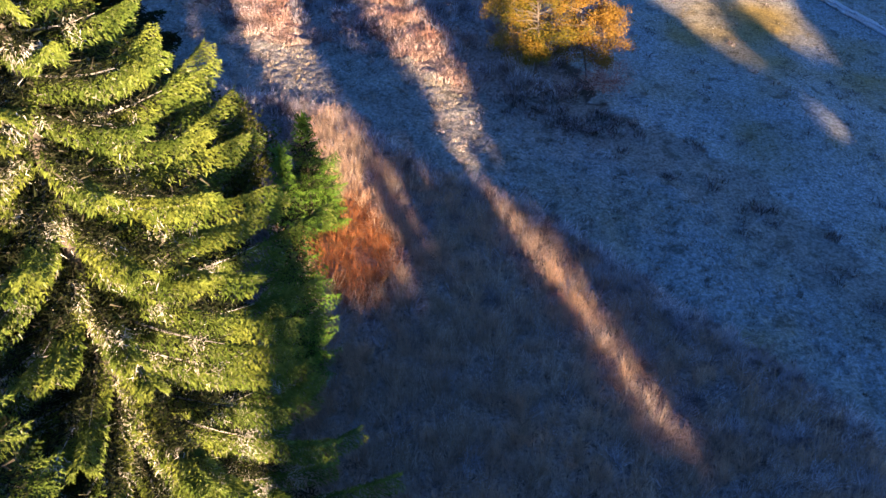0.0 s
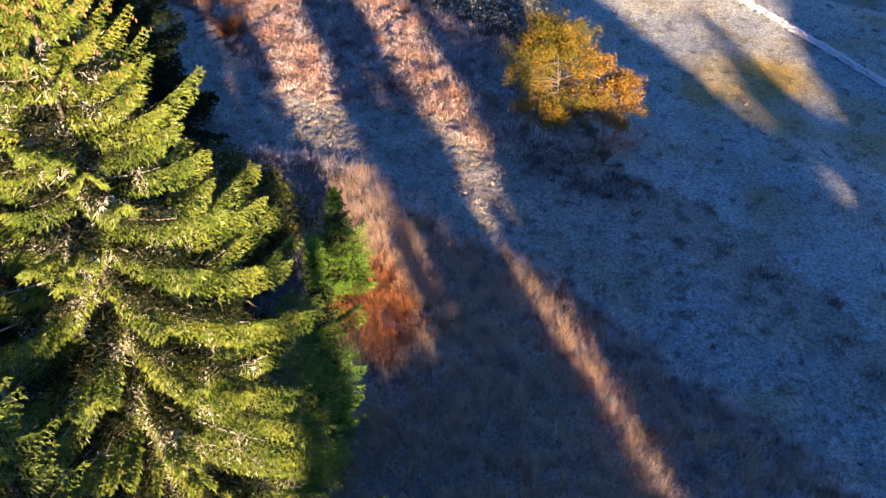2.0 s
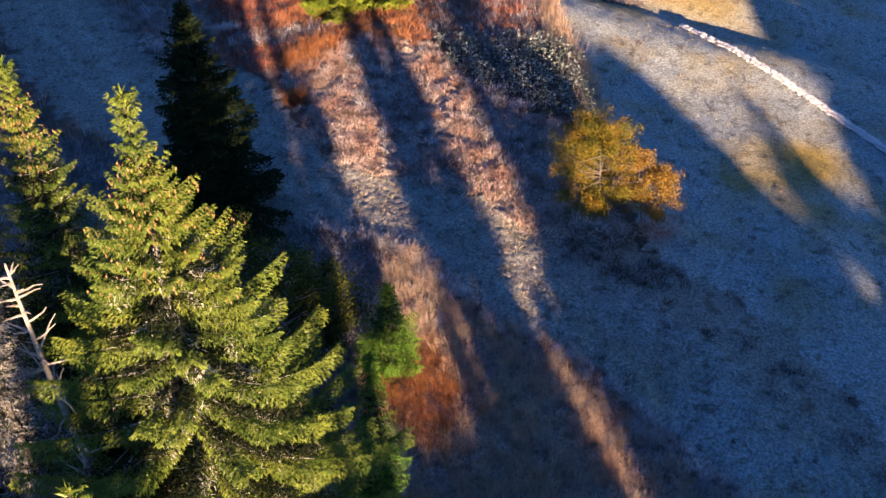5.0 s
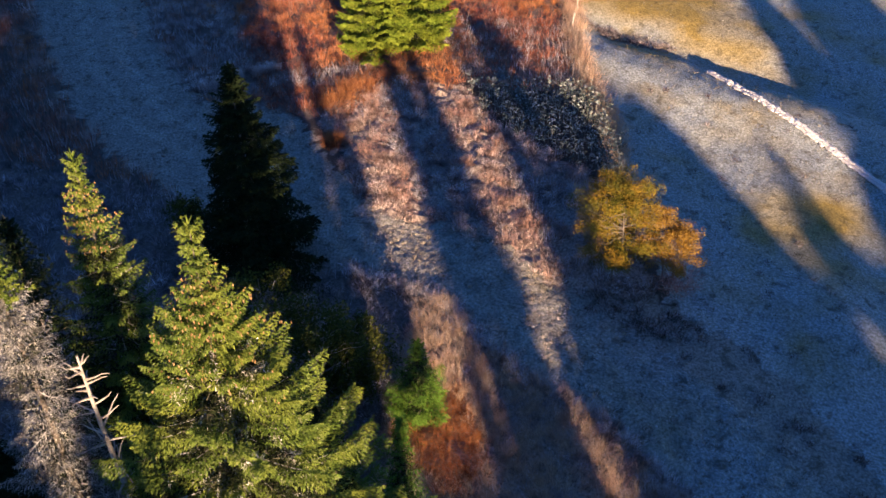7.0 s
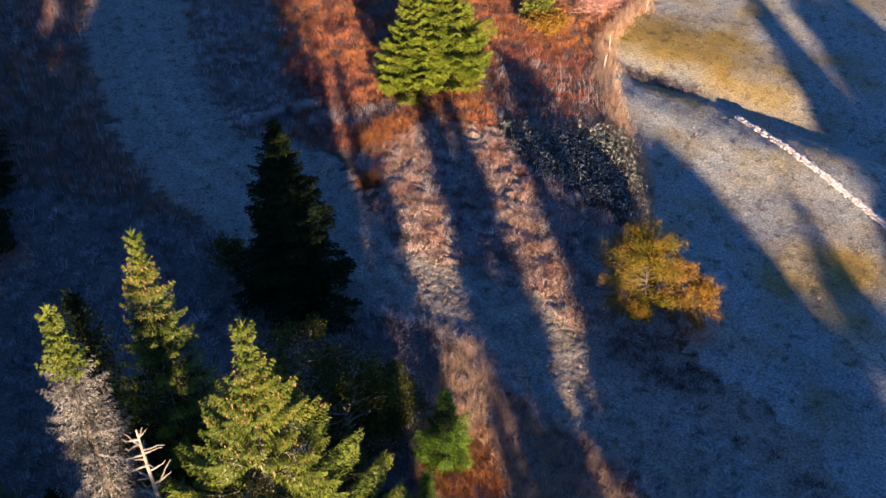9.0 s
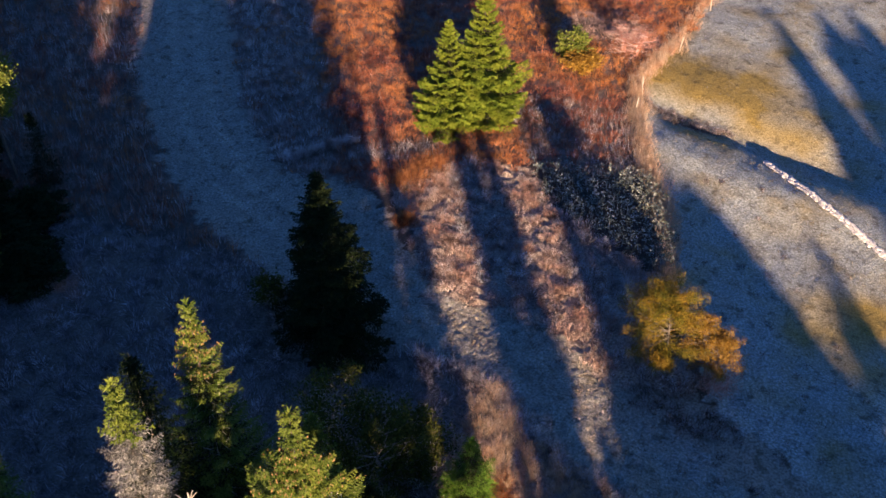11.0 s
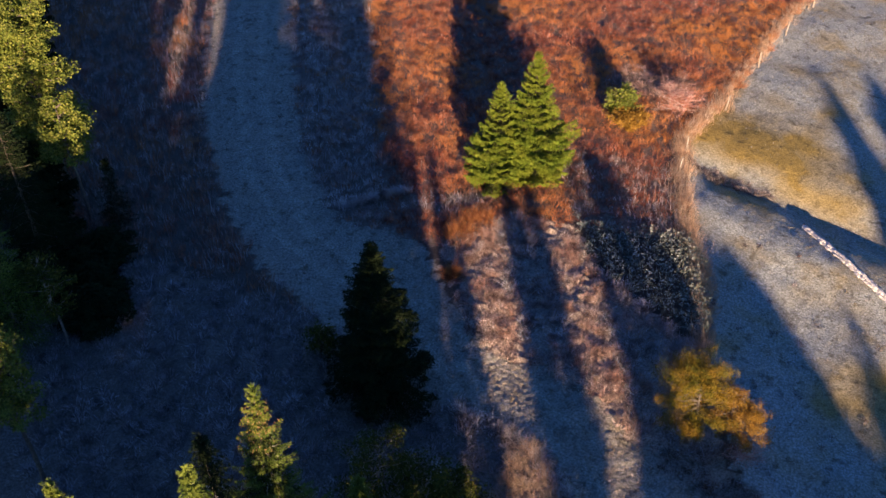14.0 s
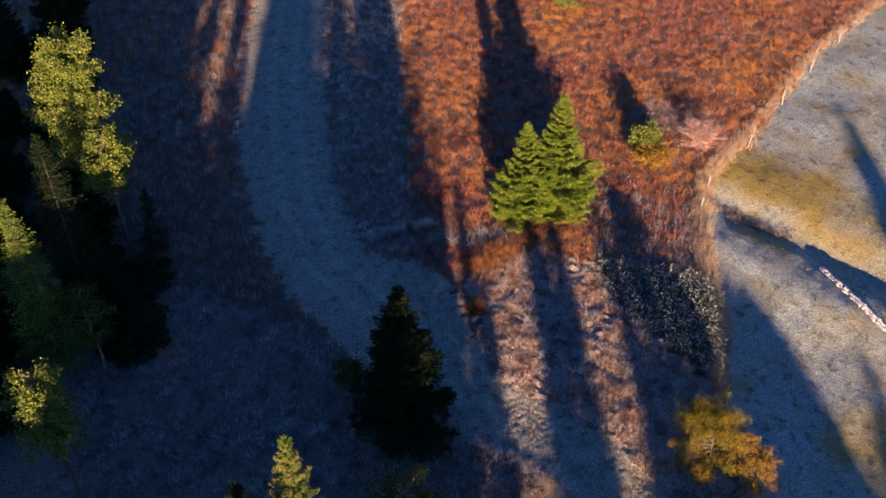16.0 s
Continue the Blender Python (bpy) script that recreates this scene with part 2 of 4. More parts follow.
TALL = [(22, 4.5), (16, 11), (11, 15.9), (7.9, 18.9), (5.9, 20.7), (3.7, 23), (2.1, 24.4), (-1.6, 26.5), (-3.7, 29.2), (-5, 29), (-5, 6), (10, 2)]


def inside(x, y, poly):
    hit = np.zeros(x.shape, bool)
    for (x0, y0), (x1, y1) in zip(poly, poly[1:] + poly[:1]):
        if y0 != y1:
            hit ^= ((y0 > y) != (y1 > y)) & (x < (x1 - x0) * (y - y0) / (y1 - y0) + x0)
    return hit


def wave(x, y, scale, seed=0):
    """A smooth field of sines, about -1 to 1."""
    r = np.random.default_rng(seed)
    out = np.zeros_like(x)
    for k in range(7):
        a, f, p = r.uniform(0, 6.28), r.uniform(0.6, 1.7) / scale, r.uniform(0, 6.28)
        out = out + np.sin((x * math.cos(a) + y * math.sin(a)) * f * 6.28 + p)
    return out / 3.5


def height(x, y):
    x, y = np.asarray(x, float), np.asarray(y, float)
    z = -0.2 - 0.09 * np.logaddexp(0, np.clip(x, -40, 26) / 1.5) * 1.5 + 0.025 * (np.clip(y, 6, 80) - 40)
    off = (y - (55.1 - 0.335 * (x - 1.9)))                       # past the meadow's hollow
    east = 1 / (1 + np.exp(-np.clip((x - 2.0) * 2.0, -30, 30)))
    z = z - east * 0.85 * np.exp(-((off + 0.2) / 1.9) ** 2) + east * 0.40 * np.exp(-((off + 5.5) / 2.2) ** 2)
    z = z + east * 0.5 * np.exp(-((x - 13.5) ** 2 + (y - 31) ** 2) / 9.0)
    return z + 0.10 * wave(x, y, 9, 1) + 0.028 * wave(x, y, 2.2, 2)


# ---- meshes ----
def mesh_from(name, verts, tris, mat, smooth=False):
    me = bpy.data.meshes.new(name)
    verts, tris = np.asarray(verts, np.float32), np.asarray(tris, np.int32)
    me.vertices.add(len(verts))
    me.vertices.foreach_set("co", verts.ravel())
    k = tris.shape[1]
    me.loops.add(tris.size)
    me.loops.foreach_set("vertex_index", tris.ravel())
    me.polygons.add(len(tris))
    me.polygons.foreach_set("loop_start", np.arange(0, tris.size, k, dtype=np.int32))
    me.polygons.foreach_set("use_smooth", np.full(len(tris), smooth))
    me.update(calc_edges=True)
    me.materials.append(mat)
    return me


def piece(name, verts, tris, mat, parent=None, label="", smooth=False):
    ob = new(name, mesh_from(name, verts, tris, mat, smooth))
    ob.parent = parent
    return tagged(ob, label)


def thing(name, x, y, label, category, group="", turn=0.0, size=1.0):
    ob = new(name)
    ob.matrix_basis = pose(x, y, float(height(x, y)) - 0.03, 0, 0, turn) @ Matrix.Scale(size, 4)
    return tagged(ob, label, category, group)


def unit(v):
    return v / np.maximum(np.linalg.norm(v, axis=-1, keepdims=True), 1e-9)


def kites(base, way, length, width, planes=2):
    """Small needle or leaf sprays: crossed kites from base along way."""
    n = len(base)
    way = unit(way)
    side = unit(np.cross(way, rng.normal(size=(n, 3))))
    verts, tris = [], []
    L, W = np.asarray(length)[:, None], np.asarray(width)[:, None]
    for k in range(planes):
        s = side if k == 0 else np.cross(way, side)
        mid = base + way * L * 0.42
        verts.append(np.stack([base, mid + s * W, base + way * L, mid - s * W], 1))
    v = np.concatenate(verts).reshape(-1, 3)
    i = np.arange(0, len(v), 4)[:, None]
    t = np.concatenate([i + [0, 1, 2], i + [0, 2, 3]])
    return v, t


def needles(base, way, length, width):
    """Needle sprays, one pointed face each."""
    way = unit(way)
    side = unit(np.cross(way, rng.normal(size=way.shape))) * np.asarray(width)[:, None]
    v = np.stack([base - side, base + side, base + way * np.asarray(length)[:, None]], 1)
    return v.reshape(-1, 3), np.arange(len(base) * 3).reshape(-1, 3)


def join(chunks):
    vs, ts, n = [], [], 0
    for v, t in chunks:
        vs.append(v)
        ts.append(t + n)
        n += len(v)
    return np.concatenate(vs), np.concatenate(ts)


def tube(points, radii, sides=6):
    """A tapered round limb along points."""
    p, r = np.asarray(points, float), np.asarray(radii, float)
    d = unit(np.gradient(p, axis=0))
    ref = np.where(np.abs(d[:, 2:3]) > 0.9, [[1.0, 0, 0]], [[0, 0, 1.0]])
    a = unit(np.cross(d, ref))
    b = np.cross(d, a)
    ang = np.arange(sides) / sides * 2 * np.pi
    ring = p[:, None] + r[:, None, None] * (np.cos(ang)[None, :, None] * a[:, None] + np.sin(ang)[None, :, None] * b[:, None])
    v = ring.reshape(-1, 3)
    t = []
    for i in range(len(p) - 1):
        for j in range(sides):
            q = i * sides + j, i * sides + (j + 1) % sides, (i + 1) * sides + (j + 1) % sides, (i + 1) * sides + j
            t += [(q[0], q[1], q[2]), (q[0], q[2], q[3])]
    return v, np.array(t, int)


def blades(x, y, h, w, lean, z0=None, bend=0.5, tip=0.0):
    """Bent grass blades rooted on the ground; lean: sideways reach of the tip as (n, 2)."""
    n = len(x)
    z = height(x, y) - 0.02 if z0 is None else z0
    base = np.stack([x, y, z], 1)
    a = rng.uniform(0, np.pi, n)
    s = np.stack([np.cos(a), np.sin(a), np.zeros(n)], 1) * np.asarray(w)[:, None] / 2
    off = np.concatenate([lean, np.asarray(h)[:, None]], 1)
    mid = base + off * [bend * 0.55, bend * 0.55, 0.58]
    top = base + off
    v = np.stack([base - s, base + s, mid + s * 0.9, mid - s * 0.9, top + s * tip, top - s * tip], 1) if tip else np.stack([base - s, base + s, mid + s * 0.8, mid - s * 0.8, top], 1)
    k = v.shape[1]
    i = np.arange(n)[:, None] * k
    t = [i + [0, 1, 2], i + [0, 2, 3], i + [3, 2, 4]]
    if tip:
        t.append(i + [3, 4, 5])
    return v.reshape(-1, 3), np.concatenate(t)


def spikes(x, y, h, w, lean):
    """Thin straight stems, one face each."""
    n = len(x)
    base = np.stack([x, y, height(x, y) - 0.02], 1)
    a = rng.uniform(0, np.pi, n)
    s = np.stack([np.cos(a), np.sin(a), np.zeros(n)], 1) * np.asarray(w)[:, None] / 2
    v = np.stack([base - s * 0.7, base + s * 0.7, base + np.concatenate([lean, np.asarray(h)[:, None]], 1)], 1)
    return v.reshape(-1, 3), np.arange(n * 3).reshape(-1, 3)


def scatter(poly, per_m2, keep=None):
    p = np.array(poly)
    lo, hi = p.min(0), p.max(0)
    n = int(per_m2 * np.prod(hi - lo))
    x, y = rng.uniform(lo[0], hi[0], n), rng.uniform(lo[1], hi[1], n)
    m = inside(x + 0.35 * wave(x, y, 1.3, 5), y + 0.35 * wave(x, y, 1.1, 6), poly)
    if keep is not None:
        m &= keep(x, y)
    return x[m], y[m]


def in_view(x, y):
    """The part of the plan that the walk ever looks over."""
    return (y > 8) & (y < 100) & (x < 10 + 0.32 * y) & (x > -6 - 0.95 * y)


# ---- ground ----
def build_ground():
    gx = np.concatenate([-np.geomspace(900, 52, 26), np.arange(-51.5, -13, 0.3), np.arange(-13, 12, 0.12), np.arange(12, 26, 0.3), np.geomspace(27, 900, 30)])
    gy = np.concatenate([-np.geomspace(900, 12, 26), np.arange(-11, 5, 1.0), np.arange(5, 18, 0.3), np.arange(18, 46, 0.12), np.arange(46, 96, 0.3), np.geomspace(97, 1200, 30)])
    x, y = np.meshgrid(gx, gy)
    z = height(x, y) + 0.012 * wave(x, y, 0.9, 3)
    crumb = inside(x, y, LANE) & (x > -14) & (x < 12.5)                # cropped, hoof-worn turf
    z = z + crumb * (0.022 * wave(x, y, 0.55, 14) + 0.055 * np.maximum(0, wave(x, y, 0.38, 15)) + 0.03 * wave(x, y, 1.7, 16))
    z = z + inside(x, y, ROUGH) * (0.17 * np.maximum(0, wave(x, y, 0.85, 71)) + 0.04 * wave(x, y, 0.4, 72))      # matted hummocks
    v = np.stack([x, y, z], -1).reshape(-1, 3)
    w = len(gx)
    i = (np.arange(len(gy) - 1)[:, None] * w + np.arange(w - 1)[None]).ravel()[:, None]
    ob = piece("ground", v, np.concatenate([i + [0, 1, w + 1, w]]), MAT_GROUND, smooth=True)
    jx, jy = x + 0.35 * wave(x, y, 1.3, 5), y + 0.35 * wave(x, y, 1.1, 6)
    c = np.zeros((x.size, 4), np.float32)
    c[:, 0], c[:, 1], c[:, 3] = np.maximum(np.maximum(inside(jx, jy, LANE), 0.85 * inside(jx, jy, HEATH)), 0.15 * (inside(jx, jy, DALE) | inside(jx, jy, WEST))).ravel(), np.maximum(inside(jx, jy, MEADOW), 0.75 * inside(jx, jy, LANE) * np.clip((x - 1) / 6, 0, 1)).ravel(), np.maximum(0.9 * inside(jx, jy, TALL), np.maximum(0.3 * inside(jx, jy, DALE), np.maximum(0.85 * inside(jx, jy, ROUGH), 0.3 * inside(jx, jy, REED)))).ravel()
    way = np.array([(4, 25.5), (-4, 31.5), (-13, 36.6), (-20.4, 40.4), (-24.8, 45.8), (-30, 55.4), (-35.2, 67.5), (-41, 90)])
    dist = np.full(x.shape, 99.0)
    for p, q in zip(way, way[1:]):
        s = np.clip(((x - p[0]) * (q - p)[0] + (y - p[1]) * (q - p)[1]) / ((q - p) ** 2).sum(), 0, 1)
        dist = np.minimum(dist, np.hypot(x - p[0] - s * (q - p)[0], y - p[1] - s * (q - p)[1]))
    rut = np.exp(-((dist + 0.15 * wave(x, y, 3.0, 61) - 0.85) / 0.3) ** 2)             # two wheel tracks
    c[:, 0] *= (0.74 + 0.26 * np.clip(rut + 0.5 * wave(x, y, 2.0, 62), 0, 1)).ravel()
    off = y - (55.1 - 0.335 * (x - 1.9))
    c[:, 2] = np.clip(np.exp(-((off - 4.0) / 4.2) ** 2) * (off > -1) / (1 + np.exp(np.clip((x - 11.5) * 1.4, -20, 20))) + np.exp(-((x - 12.6) / 2.6) ** 2 - ((y - 37.6) / 3.2) ** 2) + 0.3 * wave(x, y, 4.0, 12), 0, 1).ravel()
    ob.data.color_attributes.new("cover", "FLOAT_COLOR", "POINT").data.foreach_set("color", c.ravel())
    return tagged(ob, "uneven frosty ground of turf, lane and soil", "ground", kind="structure")


build_ground()


# ---- spruces ----
def spruce(name, x, y, h, radius, label, mat=MAT_SPRUCE, detail=1.0, low=0.06, droop=0.5, bark=MAT_BARK, cones=0, group="", seed=1, sparse=0.0, turn=0.0, taper=0.82, fine=1.0, dead=0.0, thick=0.22, tier=1.0, lichen=0, fan=0.62, inner=1.0, whorl=6, upturn=0.30, spire=0.05):
    """A spruce: tapered trunk, whorls of drooping boughs, twig by twig."""
    r = np.random.default_rng(seed)
    root = thing(name, x, y, label, "tree", group, turn)
    zs = np.linspace(0, h * 0.985, 12)
    sway = np.stack([0.004 * h * np.sin(zs / h * 3 + seed), 0.004 * h * np.cos(zs / h * 2.3 + seed) - 0.004 * h * math.cos(seed), zs], 1)
    piece("trunk", *tube(sway, 0.0105 * h * (1 - zs / h) ** 0.9 + 0.006, 8), MAT_BARK, root, smooth=True)
    base, way, size, limbs, core = [], [], [], [], []
    gap = tier * 0.40 * (0.6 + 0.4 * min(h, 16) / 16)
    z = h * low
    while z < h * 0.985:
        f = z / h
        reach0 = (1 + 0.10 * math.sin(9 * f + seed)) * radius * ((1 - f) ** taper) * (1 - 0.35 * math.exp(-f * 14)) * min(1.0, 0.12 + (1 - f) / spire)
        count = int(whorl + r.integers(0, 2) if f < 0.9 else max(5, whorl - 2))
        spin = r.uniform(0, 6.28)
        for k in range(count):
            if r.random() < sparse:
                continue
            reach = max(0.18, reach0 * r.uniform(0.72, 1.12))
            az = spin + 6.283 * k / count + r.normal(0, 0.16)
            out = np.array([math.cos(az), math.sin(az), 0])
            rise = (0.55 * max(0, f - 0.55) * 2 + 1.2 * max(0, f - 0.86) - 0.34 * droop * (1 - f)) + r.normal(0, 0.08)
            n = max(4, int(reach / 0.12 * detail ** 0.5))
            s = np.linspace(0.12, 1, n)
            zz = z + reach * (rise * s + upturn * droop * s ** 2.2) + r.normal(0, 0.05)
            px = np.interp(z, zs, sway[:, 0]) + out[0] * reach * s
            py = np.interp(z, zs, sway[:, 1]) + out[1] * reach * s
            axis = np.stack([px, py, zz], 1)
            if f < 0.8:
                limbs.append((axis[: max(4, int(0.72 * n)) : max(1, n // 6)] + [0, 0, 0.05 if lichen else 0.0], reach))
            lat = np.array([-out[1], out[0], 0])
            # dense twigs near the trunk, coloured near-black as inner shade and blocking sun
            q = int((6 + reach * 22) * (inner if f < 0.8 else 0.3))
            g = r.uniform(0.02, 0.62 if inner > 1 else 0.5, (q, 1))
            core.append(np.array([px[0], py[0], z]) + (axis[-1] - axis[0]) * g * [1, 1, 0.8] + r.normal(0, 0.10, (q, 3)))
            # side twigs, in two fans that hang from the bough
            tl = np.clip(0.46 * reach * (1.1 - s) ** (0.6 if fan > 0.5 else 0.85), 0.08, fan)
            for sgn in (-1, 1):
                m = max(3, int(round(4.5 * detail)))
                for q in range(m):
                    g = (q + r.uniform(0, 1, n)) / m
                    d = lat * sgn * (1.0 if fan > 0.5 else 0.62) + out * r.uniform(0.45, 0.9, (n, 1)) + np.array([0, 0, -1]) * droop * r.uniform(0.3, 1.1, (n, 1)) * g[:, None]
                    d = unit(d)
                    base.append(axis + d * (tl * g)[:, None])
                    way.append(unit(d + r.normal(0, 0.45, (n, 3)) + out * 0.25 + [0, 0, -0.1 * droop]))
                    size.append(np.clip(tl * 0.4, 0.07, 0.125) * r.uniform(0.7, 1.2, n) * fine)
            base.append(axis)
            way.append(unit(out + r.normal(0, 0.22, (n, 3)) + [0, 0, 0.12]))
            size.append(np.full(n, (0.14 if fan > 0.5 else 0.10) * fine) * r.uniform(0.7, 1.2, n))
        z += gap * r.uniform(0.75, 1.25) * (1.0 if f < 0.7 else 0.75 if f < 0.82 else 0.4)
    top = np.array([[sway[-1, 0], sway[-1, 1], h * 0.985]])
    base.append(np.repeat(top, 5, 0)); way.append(np.array([[0, 0, 1], [.4, 0, .8], [-.4, 0, .8], [0, .4, .8], [0, -.4, .8]], float)); size.append(np.array([0.3, .15, .15, .15, .15]))
    lead = np.linspace(0.88, 0.99, 70)
    ang = r.uniform(0, 6.28, 70)
    base.append(np.stack([np.interp(lead * h, zs, sway[:, 0]), np.interp(lead * h, zs, sway[:, 1]), lead * h], 1)); way.append(np.stack([np.cos(ang), np.sin(ang), r.uniform(0.8, 2.2, 70)], 1)); size.append(r.uniform(0.14, 0.26, 70))
    base, way, size = np.concatenate(base), np.concatenate(way), np.concatenate(size)
    base = np.concatenate([base, base])
    way = np.concatenate([way, unit(way + r.normal(0, 0.45, way.shape) + [0, 0, -0.75 * droop])])
    size = np.concatenate([size, size * r.uniform(0.6, 1.0, len(size))])
    core = np.concatenate(core)
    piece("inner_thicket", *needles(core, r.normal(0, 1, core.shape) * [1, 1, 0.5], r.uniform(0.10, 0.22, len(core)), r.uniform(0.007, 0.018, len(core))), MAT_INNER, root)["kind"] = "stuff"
    alive = base[:, 2] > h * dead
    v, t = needles(base[alive], way[alive], size[alive], size[alive] * thick)
    piece("crown", v, t, mat, root)
    if lichen:
        mossy = wave(base[:, 0] + base[:, 2], base[:, 1] - base[:, 2], 1.3, 44) + 0.5 * wave(base[:, 0], base[:, 2], 0.5, 45) > 0.35
        near = np.hypot(base[:, 0], base[:, 1]) < 0.6 * radius * (1.05 - base[:, 2] / h)
        pick = r.choice(np.nonzero(mossy & near & (base[:, 2] < h * 0.82))[0], lichen)
        piece("lichen", *needles(base[pick] + r.normal(0, 0.05, (lichen, 3)) + [0, 0, 0.09], r.normal(0, 0.6, (lichen, 3)) + [0, 0, -0.8], r.uniform(0.06, 0.18, lichen), r.uniform(0.003, 0.009, lichen)), MAT_PALE, root, "pale lichen hanging from the boughs")["kind"] = "stuff"
    if dead:
        bare = ~alive & (r.random(len(base)) < 0.85)
        v, t = needles(base[bare], way[bare], size[bare] * 1.1, size[bare] * 0.07)
        piece("bare_crown", v, t, MAT_GREY, root, "dead grey lichen-hung twigs")
    limbs = [q for q in limbs if dead or r.random() < (0.8 if lichen else 0.45)]
    bare = [tube(a, np.linspace(0.009 + 0.007 * q, 0.005, len(a)), 4) for a, q in limbs if len(a) > 2]
    if bare:
        tagged(piece("bough", *join(bare), MAT_GREY if dead else bark, root), kind="stuff")
    if cones:
        pick = r.choice(np.nonzero((base[:, 2] > h * 0.80) & (base[:, 2] < h * 0.93))[0], cones)
        b = base[pick] + r.normal(0, 0.05, (cones, 3))
        piece("cone", *kites(b, np.tile([0.0, 0, -1], (cones, 1)) + r.normal(0, 0.15, (cones, 3)), np.full(cones, 0.095), np.full(cones, 0.017)), MAT_CONE, root, "clusters of tan-brown cones")["kind"] = "stuff"
    return root


def deadwood(name, x, y, h, label, tilt=(0, 0), fork=True, seed=1):
    r = np.random.default_rng(seed)
    root = thing(name, x, y, label, "dead tree")
    s = np.linspace(0, 1, 14)
    axis = np.stack([tilt[0] * s + 0.1 * np.sin(s * 5), tilt[1] * s + 0.08 * np.cos(s * 4), h * s], 1)
    piece("trunk", *tube(axis, 0.13 * (1 - s) ** 0.8 + 0.022, 8), MAT_SNAG, root, smooth=True)
    for k in range(64):
        f = r.uniform(0.35, 0.99)
        p = np.array([np.interp(f, s, axis[:, i]) for i in range(3)])
        a, reach = r.uniform(0, 6.28), r.uniform(0.5, 1.5) * (1.3 - f)
        q = np.linspace(0, 1, 5)
        limb = p + np.stack([math.cos(a) * reach * q, math.sin(a) * reach * q, reach * (0.35 * q + 0.35 * q ** 2 * r.uniform(-1, 1))], 1) + r.normal(0, 0.02, (5, 3)) * q[:, None]
        piece("branch", *tube(limb, np.linspace(0.03, 0.009, 5), 5), MAT_SNAG, root)
    return root


# ---- broadleaved trees and bushes ----
def broadleaf(name, x, y, h, radius, label, leaf, bark=MAT_BIRCHBARK, stems=1, leaves=5000, low=0.2, size=0.10, seed=1, tilt=(0.0, 0.0), shape=0.8, category="tree", group="", twigs=1.0, loose=0.085):
    r = np.random.default_rng(seed)
    root = thing(name, x, y, label, category, group)
    tips, limbs = [], []
    for k in range(stems):
        a = r.uniform(0, 6.28)
        foot = np.array([math.cos(a), math.sin(a), 0]) * (0.0 if stems == 1 else radius * 0.18)
        s = np.linspace(0, 1, 9)
        hh = h * (r.uniform(0.8, 1.0) if stems > 1 else 0.97)
        axis = foot + np.stack([tilt[0] * s ** 1.5 + foot[0] * 1.8 * s + 0.08 * np.sin(6 * s + k), tilt[1] * s ** 1.5 + foot[1] * 1.8 * s + 0.06 * np.cos(5 * s), hh * s], 1)
        rad = 0.011 * h * (1 - s) ** 0.8 / stems ** 0.4 + 0.008
        piece("trunk", *tube(axis, rad, 7), bark, root, smooth=True)
        for j in range(int(twigs * (16 + 26 / stems))):
            f = r.uniform(low, 0.97)
            p = np.array([np.interp(f, s, axis[:, i]) for i in range(3)])
            b = r.uniform(0, 6.28)
            g = (f - low) / (1 - low)
            reach = radius * (math.sin(math.pi * min(1, 0.22 + 0.76 * g)) ** shape) * r.uniform(0.65, 1.08)
            q = np.linspace(0, 1, 6)
            bend = r.uniform(0.1, 0.6)
            limb = p + np.stack([math.cos(b) * reach * q, math.sin(b) * reach * q, reach * bend * q], 1) + r.normal(0, 0.05, (6, 3)) * q[:, None] * reach
            limb[:, 2] = np.minimum(limb[:, 2], h)
            limbs.append(tube(limb, np.linspace(0.010 * h * 0.5 + 0.004, 0.004, 6), 4))
            w = r.uniform(0.25 if twigs < 1.5 else 0.04, 1.0, 14) ** 0.6
            tips.append(np.stack([np.interp(w, q, limb[:, i]) for i in range(3)], 1))
    tagged(piece("limb", *join(limbs), bark, root), kind="stuff")
    tips = np.concatenate(tips)
    pick = tips[r.integers(0, len(tips), leaves)]
    c = pick + r.normal(0, 1, (leaves, 3)).clip(-1.5, 1.5) * (loose * radius + 0.03)
    c[:, 2] = np.clip(c[:, 2], 0.12, h * 1.03)
    v, t = kites(c, r.normal(0, 1, (leaves, 3)) + [0, 0, -0.3], size * r.uniform(0.7, 1.4, leaves), size * 0.42 * r.uniform(0.7, 1.3, leaves), planes=1)
    piece("foliage", v, t, leaf, root)
    return root


def at(u, v):
    """From across and along the shadows to the plan."""
    return 0.933 * u - 0.36 * v, 0.36 * u + 0.933 * v


# the tall group by the lane's dark side
spruce("spruce_tree", -6.1, 12.4, 18.0, 6.1, "tall mature spruce, yellow-green boughs with pale lichen", detail=3.4, droop=0.7, taper=0.88, fine=0.76, thick=0.15, tier=1.5, whorl=8, upturn=0.4, spire=0.2, fan=0.36, inner=7.0, lichen=52000, bark=MAT_LICHEN, cones=650, seed=3)
spruce("spruce_tree", -11.2, 17.6, 15.3, 3.3, "tall slim spruce with cones in its top", detail=2.6, fine=0.85, thick=0.15, droop=0.75, tier=1.6, spire=0.15, fan=0.42, inner=5.0, lichen=1200, bark=MAT_LICHEN, cones=420, seed=4)
spruce("spruce_tree", -11.2, 13.6, 16.6, 3.1, "tall spruce, green top above dead grey twigs", detail=2.2, thick=0.19, tier=1.4, fan=0.45, lichen=6000, droop=0.75, bark=MAT_LICHEN, seed=5, dead=0.875, spire=0.14)
spruce("spruce_tree", -12.2, 16.0, 14.6, 2.6, "slim dim spruce between taller ones", MAT_SPRUCE_SHADED, detail=1.0, droop=0.6, seed=6, sparse=0.15)
